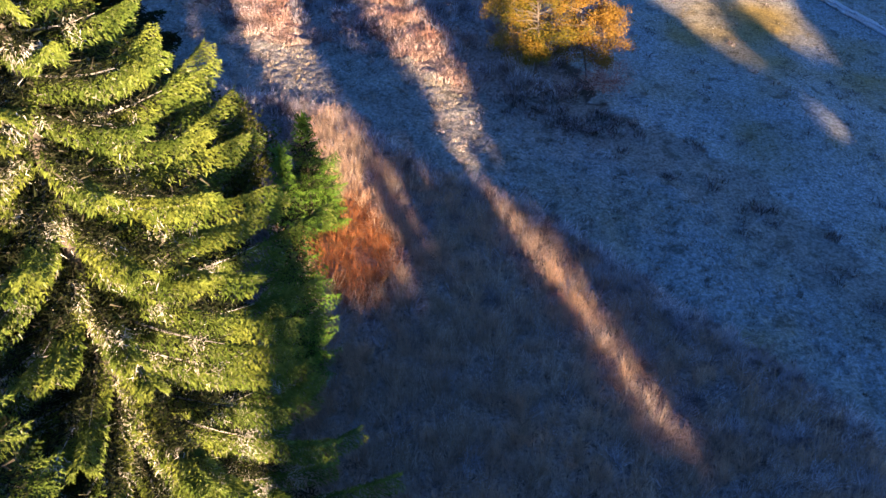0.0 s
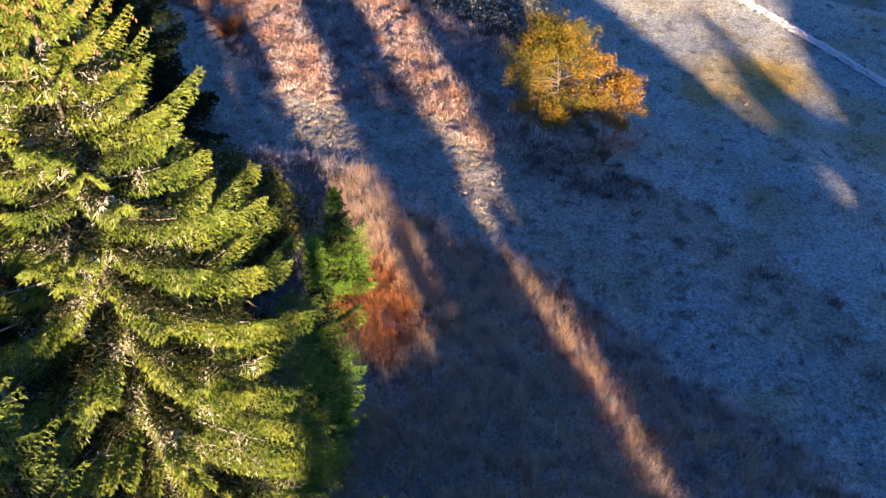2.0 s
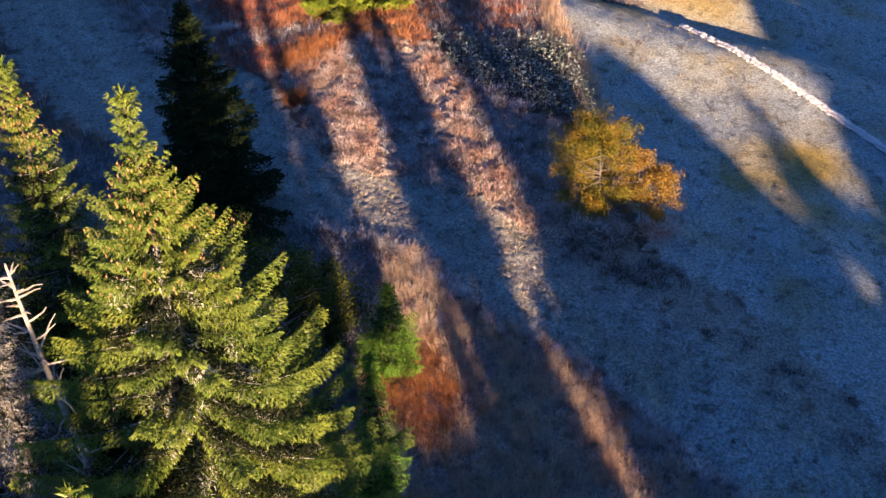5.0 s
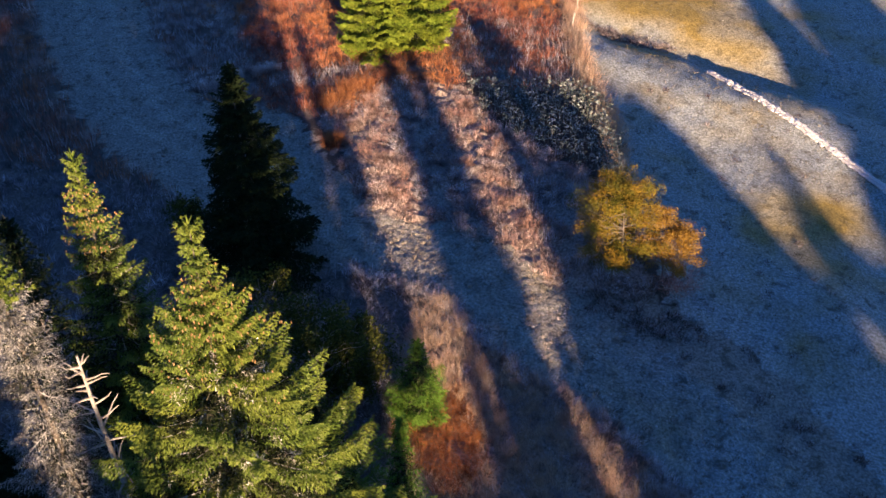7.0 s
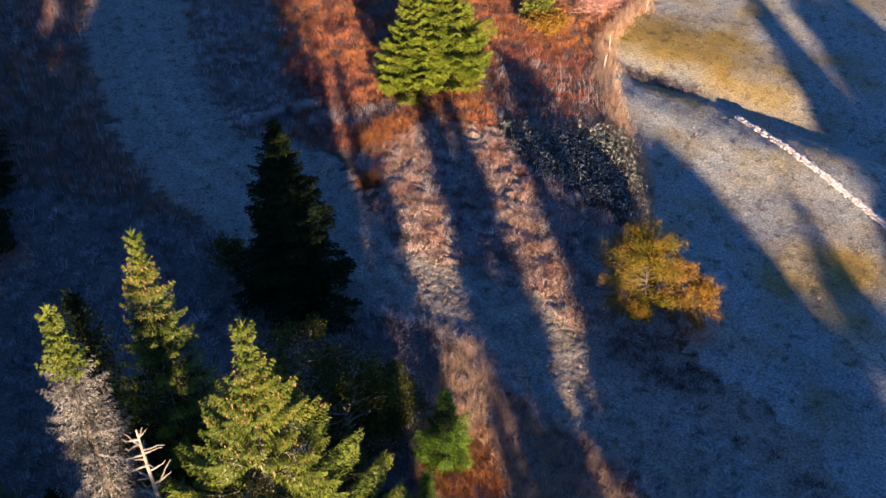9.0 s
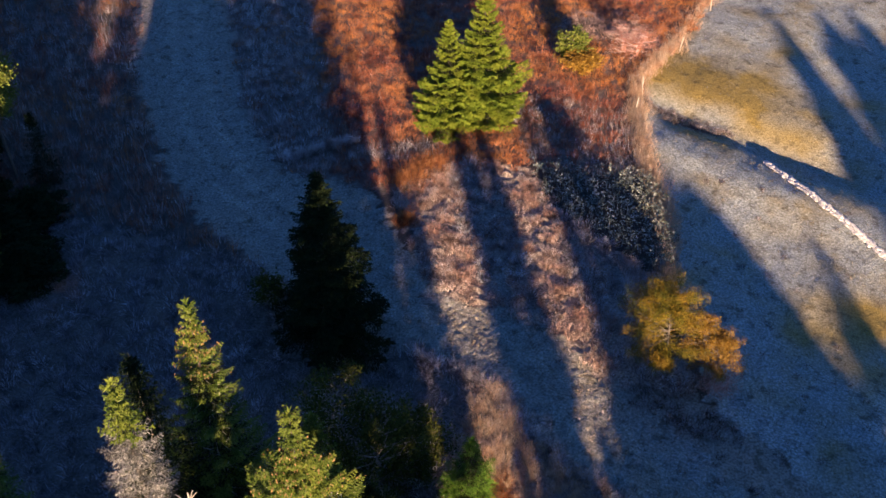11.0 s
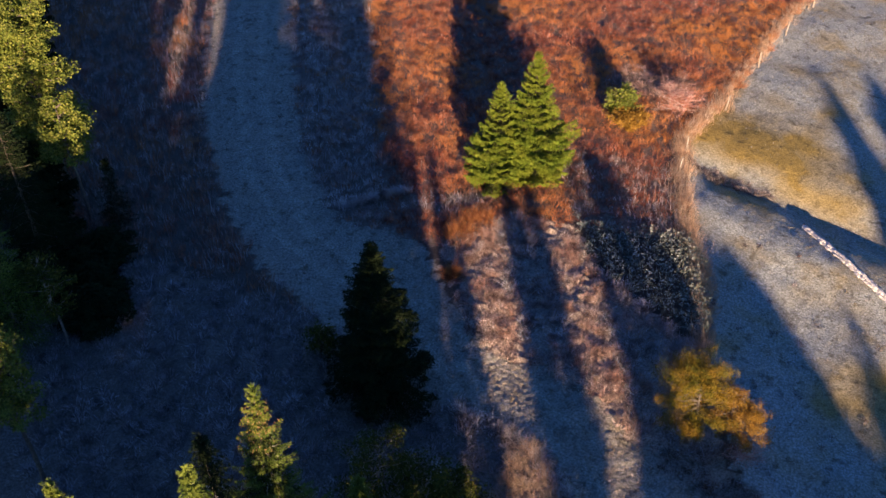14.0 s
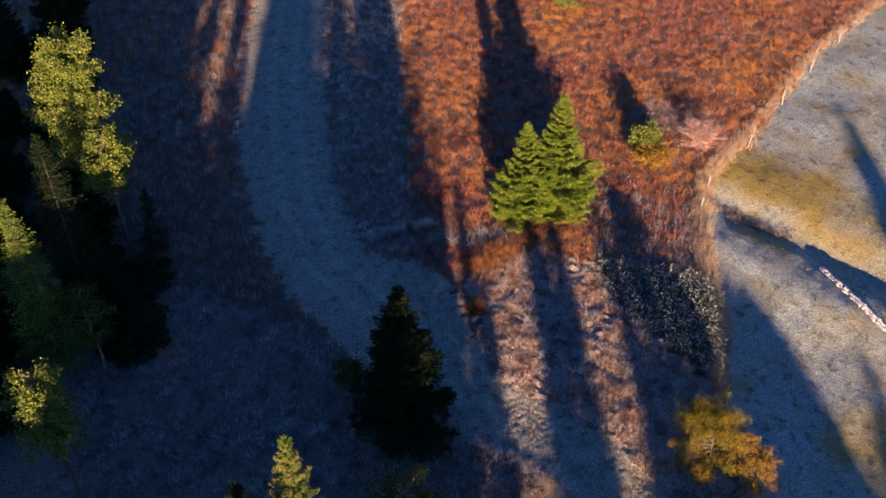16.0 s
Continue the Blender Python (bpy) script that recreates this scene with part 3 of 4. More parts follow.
deadwood("dead_snag", -8.8, 12.5, 14.2, "bleached dead snag with broken bare branches", (-0.15, 0.0), seed=7)
spruce("spruce_tree", -5.8, 7.6, 14.9, 2.3, "spruce with a sunlit tip below a taller one", detail=2.0, fine=0.8, thick=0.15, tier=1.5, droop=0.6, spire=0.15, fan=0.4, inner=3.0, seed=51)
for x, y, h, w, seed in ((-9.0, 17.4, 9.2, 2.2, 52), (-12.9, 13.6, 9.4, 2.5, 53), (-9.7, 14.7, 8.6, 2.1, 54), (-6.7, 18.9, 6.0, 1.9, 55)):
    spruce("spruce_tree", x, y, h, w, "low dark spruce in the shade of taller ones", MAT_SPRUCE_SHADED, detail=0.9, fine=1.5, thick=0.25, droop=0.5, inner=2.0, seed=seed)
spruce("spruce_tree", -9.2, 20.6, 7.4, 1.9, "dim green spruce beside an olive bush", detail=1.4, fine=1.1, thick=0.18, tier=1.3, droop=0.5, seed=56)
spruce("spruce_tree", -11.9, 30.6, 9.9, 3.2, "dense dark spruce standing in deep shade", MAT_SPRUCE_SHADED, inner=3.0, detail=1.6, fine=1.3, tier=1.2, droop=0.45, seed=8)
spruce("young_spruce", -3.9, 23.2, 4.0, 1.65, "young bright green spruce beside rusty grass", MAT_YOUNG, detail=2.2, fine=0.85, thick=0.14, tier=1.15, whorl=6, droop=0.45, upturn=0.7, taper=0.95, low=0.03, inner=2.5, spire=0.12, seed=9)
spruce("young_spruce", -3.5, 17.3, 7.0, 1.25, "slender young spruce with a frosted tip", MAT_YOUNG, detail=1.6, fine=0.85, thick=0.14, tier=1.2, droop=0.45, upturn=0.7, low=0.04, inner=2.0, spire=0.12, seed=10)
spruce("spruce_tree", -8.3, 50.0, 8.6, 3.2, "sunlit green spruce, taller of a pair", MAT_FRESH, detail=2.2, fine=1.15, thick=0.17, tier=1.4, whorl=8, droop=0.5, upturn=0.6, low=0.0, taper=0.92, inner=4.0, spire=0.12, seed=11, group="pair of spruces")
spruce("spruce_tree", -10.15, 48.8, 7.0, 2.6, "sunlit green spruce, lower of a pair", MAT_FRESH, detail=2.2, fine=1.15, thick=0.17, tier=1.4, whorl=8, droop=0.5, upturn=0.6, low=0.0, taper=0.92, inner=4.0, spire=0.12, seed=12, group="pair of spruces")
# the lane's birches
broadleaf("birch_tree", 3.4, 32.2, 5.1, 2.3, "small autumn birch with golden yellow leaves", MAT_BIRCH, bark=MAT_BARK, leaves=62000, low=0.16, shape=0.6, size=0.045, twigs=2.0, loose=0.055, seed=13)
broadleaf("birch_tree", 5.55, 32.3, 3.9, 1.3, "low birch with orange leaves and pale bare limbs", MAT_ORANGE, leaves=24000, low=0.3, size=0.045, stems=2, twigs=1.6, loose=0.07, seed=14)
broadleaf("twiggy_bush", 6.0, 31.8, 1.3, 1.1, "bare reddish twigs under the orange birch", MAT_PINKTWIG, bark=MAT_PINKTWIG, stems=4, leaves=1500, low=0.05, size=0.05, seed=34, category="bush")
# the far side of the reeds
broadleaf("leafy_bush", -3.9, 58.2, 2.1, 1.2, "lime-green leafy bush among red stems", MAT_LIME, stems=4, leaves=3200, low=0.1, size=0.13, seed=15, category="bush")
broadleaf("leafy_bush", -3.0, 57.0, 1.3, 1.3, "low orange bush at the foot of a green one", MAT_ORANGE, stems=4, leaves=4000, low=0.05, size=0.12, seed=16, category="bush")
broadleaf("twiggy_bush", 0.1, 59.4, 2.1, 1.9, "bare pinkish bush with frosted twigs", MAT_PINKTWIG, bark=MAT_PINKTWIG, stems=7, leaves=1500, low=0.05, size=0.06, seed=17, category="bush")
broadleaf("leafy_bush", -13.0, 76.5, 3.0, 1.6, "lime-green bush by the shadow's edge", MAT_LIME, stems=3, leaves=2500, low=0.1, size=0.14, seed=18, category="bush")
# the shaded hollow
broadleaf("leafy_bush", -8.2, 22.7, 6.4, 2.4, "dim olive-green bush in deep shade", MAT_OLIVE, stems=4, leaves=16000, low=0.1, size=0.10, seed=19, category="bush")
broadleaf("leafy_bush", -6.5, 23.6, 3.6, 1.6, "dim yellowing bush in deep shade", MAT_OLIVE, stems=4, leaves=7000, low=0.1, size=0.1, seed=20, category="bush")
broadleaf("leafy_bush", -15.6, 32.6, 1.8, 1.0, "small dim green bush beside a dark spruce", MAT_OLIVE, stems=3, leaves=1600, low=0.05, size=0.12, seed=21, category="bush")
# the wood's edge to the west
broadleaf("aspen_tree", -35.5, 40.5, 13.4, 2.4, "tall yellow-green broadleaved tree, sunlit top", MAT_LIME, leaves=42000, low=0.22, size=0.13, seed=22, shape=0.3, twigs=2.2, bark=MAT_BARK)
broadleaf("aspen_tree", -33.0, 38.6, 9.0, 1.6, "slim yellowing tree at the wood's edge", MAT_LIME, leaves=6000, low=0.5, size=0.13, seed=23, bark=MAT_BARK)
spruce("spruce_tree", -31.2, 39.0, 4.6, 1.4, "small thin spruce at the wood's edge", MAT_SPRUCE_SHADED, detail=0.7, seed=24, sparse=0.25)
spruce("spruce_tree", -31.0, 32.0, 4.6, 1.9, "dark spruce at the wood's edge", MAT_SPRUCE_SHADED, detail=0.7, seed=25)
spruce("spruce_tree", -32.5, 33.5, 12.0, 2.8, "tall dark spruce at the wood's edge", MAT_SPRUCE_SHADED, detail=0.7, seed=26)
spruce("spruce_tree", -31.5, 29.0, 11.5, 2.6, "spruce with sunlit side at the wood's edge", detail=0.7, seed=27)
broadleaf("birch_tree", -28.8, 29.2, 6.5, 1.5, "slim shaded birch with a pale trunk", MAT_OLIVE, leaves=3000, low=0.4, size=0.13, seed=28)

spruce("spruce_tree", -18.3, 15.6, 10.3, 2.1, "spruce in the hollow with a sunlit tip", detail=1.4, fine=1.0, thick=0.18, tier=1.3, droop=0.5, spire=0.12, seed=57)
broadleaf("aspen_tree", -25.3, 21.4, 9.8, 1.6, "yellow-green tree in the hollow, sunlit top", MAT_LIME, leaves=9000, low=0.45, size=0.12, seed=58, shape=0.4, twigs=1.6, bark=MAT_BARK)

WEST_WOOD = [(-36, 38.5, 5.3), (-39, 42, 7), (-43, 47, 9), (-46, 52, 9), (-49.5, 57, 9), (-53, 62, 9), (-40, 36, 9), (-44, 41, 10), (-48, 46, 10), (-34, 31, 6.6), (-38, 31, 9), (-35, 27, 8), (-32, 25.2, 6), (-36, 23, 8), (-34, 36, 5.4),
             (-42, 31, 9), (-45, 36, 10), (-52, 54, 10), (-30.6, 34, 3.2), (-30.4, 36, 2.8), (-28.3, 31.4, 3.6), (-29.4, 33, 3.3), (-33, 21.5, 7), (-38.5, 27, 8)]
for n, (x, y, h) in enumerate(WEST_WOOD):
    if n == 0:
        dim_tree = spruce("spruce_tree", x, y, h, 2.7, "shaded spruce of the dark western wood", MAT_SPRUCE_SHADED, detail=0.6, fine=2.2, thick=0.34, tier=1.4, droop=0.5, seed=29, group="western wood")
    else:
        copy = copy_thing(dim_tree, pose(x, y, float(height(x, y)) - 0.03, 0, 0, 77 * n))
        copy.scale = (0.8 + 0.025 * h, 0.8 + 0.025 * h, h / 8)

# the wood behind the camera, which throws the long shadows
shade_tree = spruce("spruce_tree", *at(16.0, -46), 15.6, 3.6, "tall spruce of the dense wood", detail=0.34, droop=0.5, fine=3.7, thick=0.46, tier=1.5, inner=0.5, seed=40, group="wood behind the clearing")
thin_tree = spruce("spruce_tree", *at(19.0, -58), 15.6, 3.6, "thin-crowned spruce of the wood", detail=0.34, droop=0.5, fine=2.8, thick=0.36, tier=1.25, sparse=0.12, inner=0.4, seed=46, group="wood behind the clearing")
# across the shadows: how far along each tree's tip throws its shade, and how broad the tree is
WOOD = [(2.75, 54, 0.35), (2.9, 62, 0.3)] + [(2.4 + 0.55 * k, 21.6 - 0.6 * (k % 3), 1.2) for k in range(8)]
WOOD += [(7.0, 16, 0.45), (7.12, 27.6, 0.62), (8.1, 29, 0.7), (9.15, 30, 0.7), (9.75, 30, 0.62)]
WOOD += [(12.0, 17, 0.42), (11.75, 27.5, 0.7), (12.45, 33, 0.6), (12.95, 39, 1.0), (12.85, 56, 0.5), (13.9, 37, 1.0), (14.5, 36, 1.0)]
WOOD += [(15.1 + 0.55 * k, t, 1.2) for k, t in enumerate((36, 36, 36, 35.5, 35, 36.5, 41, 43, 43, 42, 41, 40, 38.5))]
WOOD += [(22.0, 36, 0.9), (22.5, 33, 0.9), (22.95, 28.5, 0.75), (23.4, 22.4, 0.9), (23.65, 22.2, 1.0), (23.9, 22.2, 1.0), (24.15, 22.2, 1.0), (24.4, 22.6, 0.9), (24.5, 29, 0.6), (24.8, 31.5, 0.6), (25.4, 34, 0.6), (26.1, 37, 0.42)] + [(25.45 + 0.45 * k, 27.8 + 0.3 * (k % 2), 1.1) for k in range(6)] + [(28.1 + 0.45 * k, 28 + 1.5 * k, 1.3) for k in range(7)]
WOOD += [(31.2, 42, 0.9), (32.0, 50, 1.0), (32.8, 56, 1.0), (33.6, 60, 0.9), (35.2, 50, 1.2), (36.2, 57, 1.2), (37.4, 60, 1.3), (38.6, 58, 1.3), (40, 60, 1.4)]
WOOD += [(1.5, 70, 0.2), (2.1, 72, 0.3), (-2.6, 70, 0.4), (-3.3, 76, 0.45), (-4.1, 78, 0.5), (-4.5, 86, 0.45), (-4.9, 60, 0.5)]
WOOD += [(-6.2, 78, 0.35), (-6.65, 98, 0.4)] + [(-7.2 - 0.6 * k, 100, 0.8) for k in range(5)] + [(-10.0, 74, 0.7), (-10.4, 72, 0.6)]
WOOD += [(-11.1, 62, 0.7), (-11.7, 62, 0.7), (-12.4, 104, 0.5), (-13.1, 63, 0.7), (-13.8, 63, 0.7), (-14.65, 104, 0.5), (-15.4, 67, 0.7), (-16.0, 67, 0.7)]
WOOD += [(-17.1 - 0.7 * k, 80, 1.0) for k in range(6)] + [(-21.6 - 1.2 * k, 112, 1.4) for k in range(15)]


def stature(u, v, tip):
    """How tall a tree must be for its shade to end at tip."""
    return (tip - v) * math.tan(radians(ELEV)) + float(height(*at(u, tip)) - height(*at(u, v)))


for n, (u, tip, broad) in enumerate(WOOD):
    v = -15 - 4 * (n % 3) if u < 0 else (-24 - 3 * (n % 2) if u < 10 else -40 - 4 * (n % 4))
    x, y = at(u, v)
    copy = copy_thing(thin_tree if 6.5 < u < 9.6 and tip < 25 else shade_tree, pose(x, y, float(height(x, y)) - 0.03, 0, 0, 360 * math.sin(u * 12.9) ** 2))
    copy.scale = (broad, broad, stature(u, v, tip) / 15.6)
# unseen bare stems added so their high crowns shade chosen stretches of ground
for u, v, tip, crown, wide in ((4.1, -28, 54, 4.3, 0.55), (5.0, -31, 46, 2.0, 0.42), (10.95, -33, 26.4, 0.95, 0.4), (8.35, -26, 53, 5.1, 1.08), (9.78, -29, 52, 5.0, 0.86), (8.9, -32, 48, 2.3, 0.5)):
    h = stature(u, v, tip)
    spruce("spruce_tree", *at(u, v), h, wide / (crown / h) ** 0.6, "bare-stemmed spruce with a small high crown", detail=1.4, low=1 - crown / h, fine=1.9, thick=0.36, droop=0.3, inner=3.0, taper=0.6, whorl=8, seed=41, group="wood behind the clearing")


# unseen birch added so its crown closes off one sunlit spot
h = stature(23.85, -46, 29.8) / 0.97
broadleaf("birch_tree", *at(23.85, -46), h, 0.62, "tall thin birch with a small high crown", MAT_BIRCH, leaves=3500, low=1 - 0.95 / h, size=0.12, shape=0.3, loose=0.12, seed=47, group="wood behind the clearing")


# ---- the frosted stone row in the meadow ----
def stone_row():
    r = np.random.default_rng(31)
    line = np.array([(8.85, 50.5), (11.5, 46.9), (13.4, 44.8), (16.5, 41.4), (18.8, 38.4), (21.5, 35)])
    d = np.concatenate([[0], np.cumsum(np.linalg.norm(np.diff(line, axis=0), axis=1))])
    row = tagged(new("stone_row"), "low row of pale frosted stones across the meadow", "stone wall")
    row.matrix_basis = pose(8.85, 50.5, float(height(8.85, 50.5)))
    shapes = []
    for k in range(6):
        bm = bmesh.new()
        bmesh.ops.create_icosphere(bm, subdivisions=1, radius=0.5)
        for q in bm.verts:
            q.co = Vector((q.co.x * r.uniform(0.8, 1.2), q.co.y * r.uniform(0.75, 1.1), q.co.z * r.uniform(0.6, 0.9)))
        me = bpy.data.meshes.new("stone")
        bm.to_mesh(me)
        bm.free()
        me.materials.append(MAT_STONE)
        shapes.append(me)
    s = 0.0
    while s < d[-1]:
        for lane in (-1, 0, 1):
            x, y = np.interp(s, d, line[:, 0]) + lane * 0.1 + r.normal(0, 0.03), np.interp(s, d, line[:, 1]) + lane * 0.07 + r.normal(0, 0.03)
            q = new("stone", shapes[r.integers(0, 6)])
            q.parent = row
            w = r.uniform(0.2, 0.3)
            q.matrix_basis = row.matrix_basis.inverted() @ pose(x, y, float(height(x, y)) + (0.07 if lane else 0.17), r.uniform(-12, 12), r.uniform(-12, 12), -52 + r.uniform(-14, 14)) @ Matrix.Diagonal((1.6 * w, w, 0.9 * w, 1))
        s += r.uniform(0.13, 0.18)


stone_row()


# ---- weathered posts along the meadow's edge ----
def fence_post(x, y, tall, lean):
    bm = bmesh.new()
    low = [bm.verts.new((0.055 * math.cos(a), 0.055 * math.sin(a), -0.1)) for a in np.arange(7) * 0.8976]
    top = [bm.verts.new((0.048 * math.cos(a) + 0.03 * lean, 0.048 * math.sin(a), tall + 0.02 * math.cos(a))) for a in np.arange(7) * 0.8976]
    for q in range(7):
        bm.faces.new((low[q], low[(q + 1) % 7], top[(q + 1) % 7], top[q]))
    bm.faces.new(top)
    me = bpy.data.meshes.new("fence_post")
    bm.to_mesh(me)
    bm.free()
    me.materials.append(MAT_SNAG)
    ob = new("fence_post", me)
    ob.matrix_basis = pose(x, y, float(height(x, y)), 3 * lean, 4 * lean, 50 * lean)
    return tagged(ob, "pale weathered wooden post at the meadow's edge", "post", "posts along the meadow")


for x, y, tall, lean in ((0.85, 53.0, 1.1, 0.6), (1.1, 55.4, 1.2, -0.4), (3.3, 61.3, 1.2, 1.0), (5.3, 67.6, 1.25, -0.8), (7.2, 73.4, 1.2, 0.3), (9.3, 79.0, 1.2, -0.2)):
    fence_post(x, y, tall, lean)


# ---- grasses ----
def stuff(name, chunks, mat, label):
    return tagged(piece(name, *join(chunks), mat), label, "grass", kind="stuff")


def tufts(x, y, per, spread, h, w, reach, thin=False):
    """Blades fanning from tuft centres."""
    n = len(x)
    k = rng.poisson(per, n)
    cx, cy = np.repeat(x, k), np.repeat(y, k)
    a, e = rng.uniform(0, 6.283, len(cx)), np.sqrt(rng.uniform(0, 1, len(cx)))
    bx, by = cx + spread * e * np.cos(a), cy + spread * e * np.sin(a)
    hh = np.repeat(rng.uniform(0.65, 1.2, n), k) * h * rng.uniform(0.6, 1.15, len(cx))
    lean = np.stack([np.cos(a), np.sin(a)], 1) * (reach * e * rng.uniform(0.5, 1.3, len(cx)))[:, None] + rng.normal(0, 0.12 * h, (len(cx), 2))
    if thin:
        return spikes(bx, by, hh, w * rng.uniform(0.6, 1.3, len(cx)), lean)
    return blades(bx, by, hh, w * rng.uniform(0.6, 1.3, len(cx)), lean)


def grass():
    x, y = scatter(TALL, 22, in_view)
    u, v = 0.933 * x + 0.36 * y, -0.36 * x + 0.933 * y
    rust = np.exp(-((u - 5.2) / 1.7) ** 2 - ((v - 22.0) / 3.0) ** 2) > rng.uniform(0.3, 0.65, len(x))
    # extra frosted tufts past u 11.4 lift the wood's shade by colour
    pale = ~rust & (wave(x, y, 1.5, 25) + 0.7 * wave(x, y, 0.5, 26) > rng.uniform(0.3, 1.3, len(x)) - 0.7 * (u > 11.4))
    k = ~rust & ~pale & (rng.random(len(x)) < 0.6 + 0.4 * (wave(x, y, 0.8, 27) > -0.2))
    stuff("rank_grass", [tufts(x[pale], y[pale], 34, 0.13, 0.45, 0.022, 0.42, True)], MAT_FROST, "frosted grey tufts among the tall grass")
    stuff("tall_grass", [tufts(x[k], y[k], 34, 0.12, 0.6, 0.02, 0.34, True)], MAT_TALL, "tall dry brown and buff grass along the lane")
    stuff("rust_grass", [tufts(x[rust], y[rust], 40, 0.14, 0.5, 0.017, 0.36, True)], MAT_RUST, "rust-red dead grass round the young spruce")
    for cx, cy, cr in ((-11.3, 43.2, 0.9), (-10.2, 44.7, 0.8), (-10.6, 39.6, 0.4)):
        x, y = cx + rng.normal(0, 0.5 * cr, 60), cy + rng.normal(0, 0.5 * cr, 60)
        stuff("rust_grass", [tufts(x, y, 30, 0.25, 0.7, 0.013, 0.4)], MAT_RUST, "clump of bright rust-orange dead grass")
    edge = np.array(LANE[2:10])
    s = rng.uniform(0, len(edge) - 1.001, 900)
    k = s.astype(int)
    p = edge[k] + (edge[k + 1] - edge[k]) * (s - k)[:, None] + rng.normal(0, 0.22, (900, 2))
    stuff("fringe_grass", [tufts(p[:, 0], p[:, 1], 22, 0.2, 0.36, 0.022, 0.3)], MAT_FROST, "frost-whitened grass fringe along the mown lane")
    edge = np.array(MEADOW[1:10])
    s = rng.uniform(0, len(edge) - 1.001, 1500)
    k = s.astype(int)
    p = edge[k] + (edge[k + 1] - edge[k]) * (s - k)[:, None] + rng.normal(0, 0.3, (1500, 2)) + [-0.25, 0]
    stuff("fringe_grass", [tufts(p[:, 0], p[:, 1], 16, 0.26, 0.6, 0.024, 0.26, True)], MAT_TALL, "pale dry stems along the meadow's edge")
    x, y = scatter(REED, 13, lambda a, c: in_view(a, c) & ((a + 2.4) ** 2 / 7 + (c - 62.6) ** 2 / 3 > 1) & (wave(a, c, 1.4, 21) + wave(a, c, 0.6, 22) > rng.uniform(-1.8, 0.2, a.shape)))
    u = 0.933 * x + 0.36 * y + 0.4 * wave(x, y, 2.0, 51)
    # frost follows the shadow bands: shaded stems get the paler colour
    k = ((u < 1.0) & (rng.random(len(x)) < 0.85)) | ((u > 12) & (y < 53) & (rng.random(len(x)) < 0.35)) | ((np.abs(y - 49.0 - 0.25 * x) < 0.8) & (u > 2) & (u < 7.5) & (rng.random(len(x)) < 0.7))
    stuff("frosted_stems", [tufts(x[k], y[k], 20, 0.24, 0.5, 0.028, 0.22, True)], MAT_FROST, "white frosted meadow stems, mostly along the shadow bands")
    x, y = x[~k], y[~k]
    stuff("red_stems", [tufts(x, y, 25, 0.24, 0.40, 0.028, 0.22, True)], MAT_REED, "dense field of red-brown dead meadow stems")
    q = rng.uniform(0, 1, 170)
    stuff("fringe_grass", [tufts(-19.0 + 4.0 * q + rng.normal(0, 0.12, 170), 43.7 + 2.7 * q + rng.normal(0, 0.16, 170), 24, 0.2, 0.5, 0.024, 0.3)], MAT_FROST, "low ridge of white frosted grass beside the lane")
    x, y = scatter(WEST, 7, in_view)
    k = rng.random(len(x)) < 0.5
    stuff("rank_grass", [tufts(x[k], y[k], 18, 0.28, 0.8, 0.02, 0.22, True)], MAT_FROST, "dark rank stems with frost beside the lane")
    stuff("red_stems", [tufts(x[~k], y[~k], 18, 0.28, 0.85, 0.018, 0.22, True)], MAT_REED, "shaded red-brown stems beside the lane")
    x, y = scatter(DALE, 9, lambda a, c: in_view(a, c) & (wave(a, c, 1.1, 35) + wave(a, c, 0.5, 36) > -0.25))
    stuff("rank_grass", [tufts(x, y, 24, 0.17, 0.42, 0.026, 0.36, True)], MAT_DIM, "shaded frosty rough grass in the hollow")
    x, y = scatter(DALE, 6.0, lambda a, c: in_view(a, c) & (wave(a, c, 1.1, 35) + wave(a, c, 0.5, 36) > 0.25))
    stuff("tussock_grass", [tufts(x, y, 34, 0.28, 0.34, 0.022, 0.42)], MAT_FROST, "dim frosted tussocks in the shaded hollow")
    x, y = scatter([(-5.4, 61.2), (-2.6, 60.2), (0.4, 61.2), (0.8, 63.6), (-1.2, 65.2), (-4.4, 64.6)], 9)
    stuff("tussock_grass", [tufts(x, y, 40, 0.2, 0.3, 0.016, 0.35)], MAT_TUSSOCK, "pale frosted patch among the red stems")
    x, y = scatter([(1.2, 53.0), (4, 52.9), (7.0, 52.9), (7.0, 53.5), (3.5, 54.8), (1.2, 54.8)], 12)
    stuff("heath_tufts", [tufts(x, y, 30, 0.2, 0.3, 0.016, 0.22)], MAT_HEATH, "brown dead weeds along the meadow's hollow")
    x, y = scatter(ROUGH, 3.6, lambda a, c: wave(a, c, 0.9, 53) > rng.uniform(-1.6, 0.3, a.shape))
    n = len(x) * 26
    lx, ly = np.repeat(x, 26) + rng.normal(0, 0.17, n), np.repeat(y, 26) + rng.normal(0, 0.17, n)
    leaf = np.stack([lx, ly, height(lx, ly) + np.repeat(rng.uniform(0.15, 0.6, len(x)), 26) * rng.uniform(0.3, 1.0, n)], 1)
    u = 0.933 * x + 0.36 * y + 0.3 * wave(x, y, 1.2, 52)
    # tussocks between the sun stripes take frost colour, a paler copy for shade
    k = (((u > 7.4) & (u < 9.9)) | (u > 12.3)) & (rng.random(len(x)) < 0.8)
    stuff("frosted_tussock", [tufts(x[k], y[k], 120, 0.34, 0.44, 0.022, 0.34)], MAT_FROST, "frost-grey tussocks within the shadow bands")
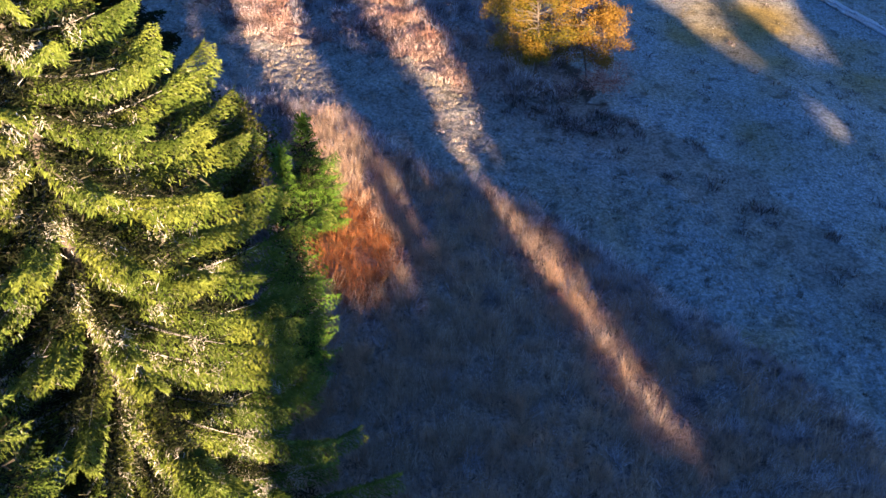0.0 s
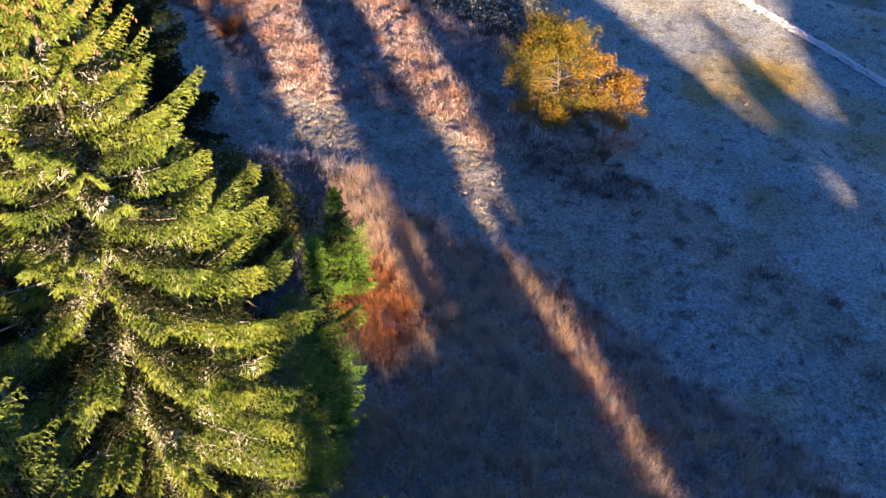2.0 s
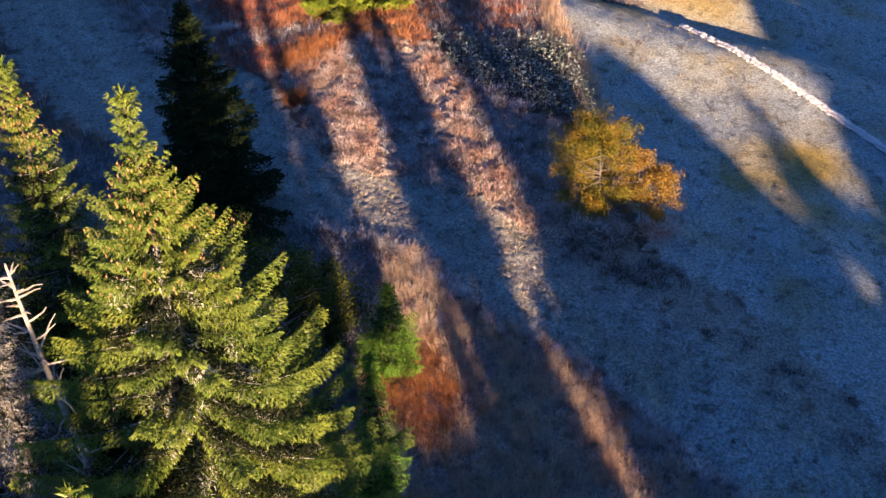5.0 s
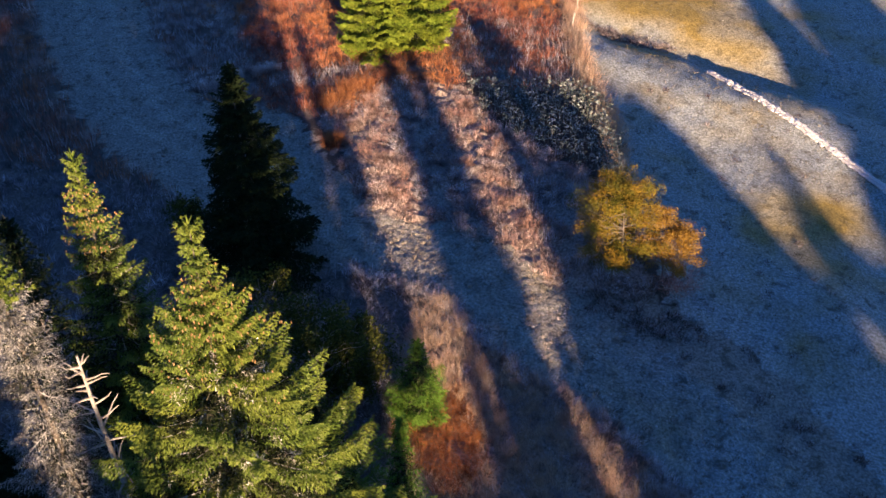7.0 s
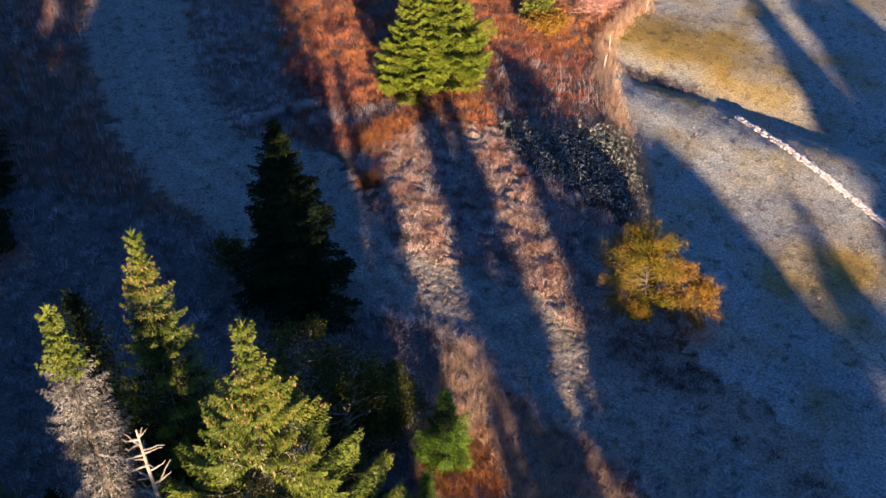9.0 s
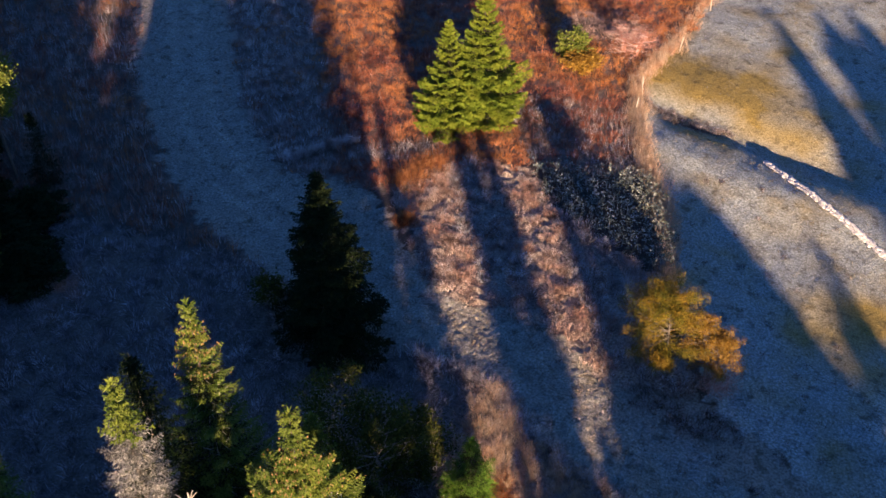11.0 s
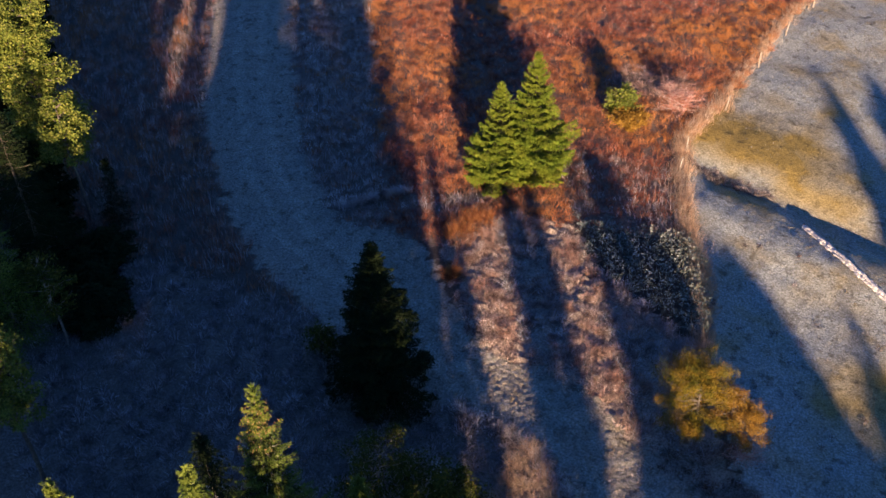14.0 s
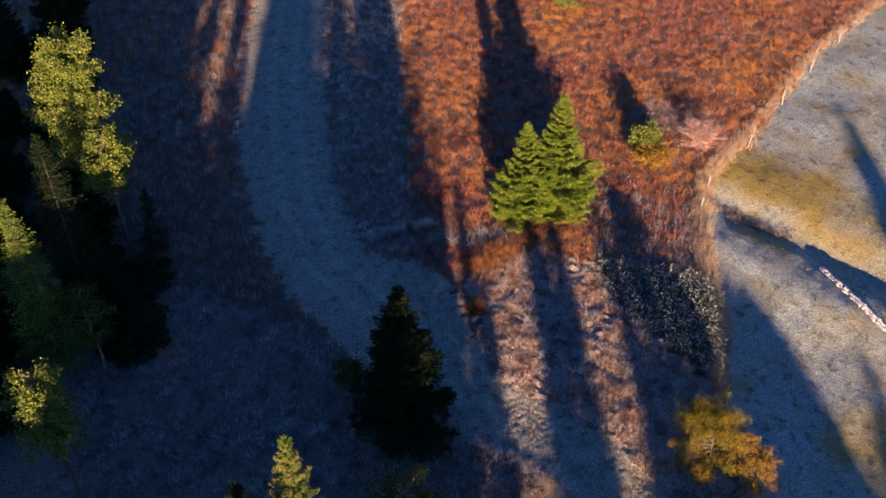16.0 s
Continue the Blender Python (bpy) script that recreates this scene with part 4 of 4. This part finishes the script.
    stuff("tussock_grass", [tufts(x[~k], y[~k], 110, 0.34, 0.40, 0.018, 0.30), kites(leaf, rng.normal(0, 1, (n, 3)) * [1, 1, 0.6], rng.uniform(0.05, 0.12, n), rng.uniform(0.012, 0.03, n), 1)], MAT_TUSSOCK, "frosted buff tussocks and matted stalks")
    x, y = scatter(HEATH, 7, lambda a, c: in_view(a, c) & ((wave(a, c, 2.6, 8) + 0.8 * wave(a, c, 0.9, 9) > rng.uniform(-0.2, 0.9, a.shape)) | ((a - 4.6) ** 2 / 10 + (c - 30.6) ** 2 / 4 < 1)))
    stuff("heath_tufts", [tufts(x, y, 36, 0.2, 0.22, 0.02, 0.18)], MAT_HEATH, "low brown frosted tufts beside the lane")
    x, y = scatter(NETTLE, 60)
    n = len(x)
    hh = rng.uniform(0.2, 0.95, n)
    base = np.stack([x, y, height(x, y) + hh], 1)
    stuff("nettle_bed", [kites(np.repeat(base, 4, 0), rng.normal(0, 1, (n * 4, 3)) * [1, 1, 0.5], rng.uniform(0.08, 0.16, n * 4), rng.uniform(0.02, 0.04, n * 4), 1), blades(x[::3], y[::3], hh[::3] + 0.1, np.full(len(x[::3]), 0.02), rng.normal(0, 0.05, (len(x[::3]), 2)))],
          MAT_NETTLE, "bed of dark frosted nettles")
    x, y = scatter(LANE, 30, lambda a, c: in_view(a, c) & ((a > -16) & (a < 13) | (rng.random(a.shape) < 0.4)) & (wave(a, c, 0.45, 34) > rng.uniform(-1.2, 0.3, a.shape)))
    stuff("lane_turf", [tufts(x, y, 7, 0.08, 0.11, 0.024, 0.10)], MAT_TURF, "short frosted turf of the lane")
    x, y = scatter(LANE, 70, lambda a, c: in_view(a, c) & (a > -14) & (a < 9) & (wave(a, c, 0.7, 33) > -0.7))
    n = len(x)
    a, w = rng.uniform(0, 6.28, n), rng.uniform(0.03, 0.075, n)
    ring = np.stack([np.stack([x + w * np.cos(a + q) * s, y + w * np.sin(a + q) * s, height(x, y) - 0.03], 1) for q, s in ((0, 1.0), (1.4, 0.8), (3.0, 1.1), (4.6, 0.9))] + [np.stack([x + 0.4 * w * np.cos(a), y + 0.4 * w * np.sin(a), height(x, y) + w * rng.uniform(0.1, 0.5, n)], 1)], 1)
    i = np.arange(n)[:, None] * 5
    stuff("turf_clod", [(ring.reshape(-1, 3), np.concatenate([i + [0, 1, 4], i + [1, 2, 4], i + [2, 3, 4], i + [3, 0, 4]]))], MAT_TURF, "crumbly worn clods of the frosty lane")
    x, y = scatter(MEADOW, 3.0, lambda a, c: in_view(a, c) & (c < 47) & (wave(a, c, 2.4, 55) + 0.9 * wave(a, c, 0.8, 56) > rng.uniform(0.5, 1.5, a.shape)))
    stuff("heath_tufts", [tufts(x, y, 24, 0.16, 0.16, 0.022, 0.18)], MAT_HEATH, "scattered dark brown tufts in the frosty meadow")
    x, y = scatter(MEADOW, 6.5, in_view)
    stuff("meadow_turf", [tufts(x, y, 4, 0.12, 0.09, 0.03, 0.1)], MAT_MEADOW, "short frosted meadow grass")


grass()
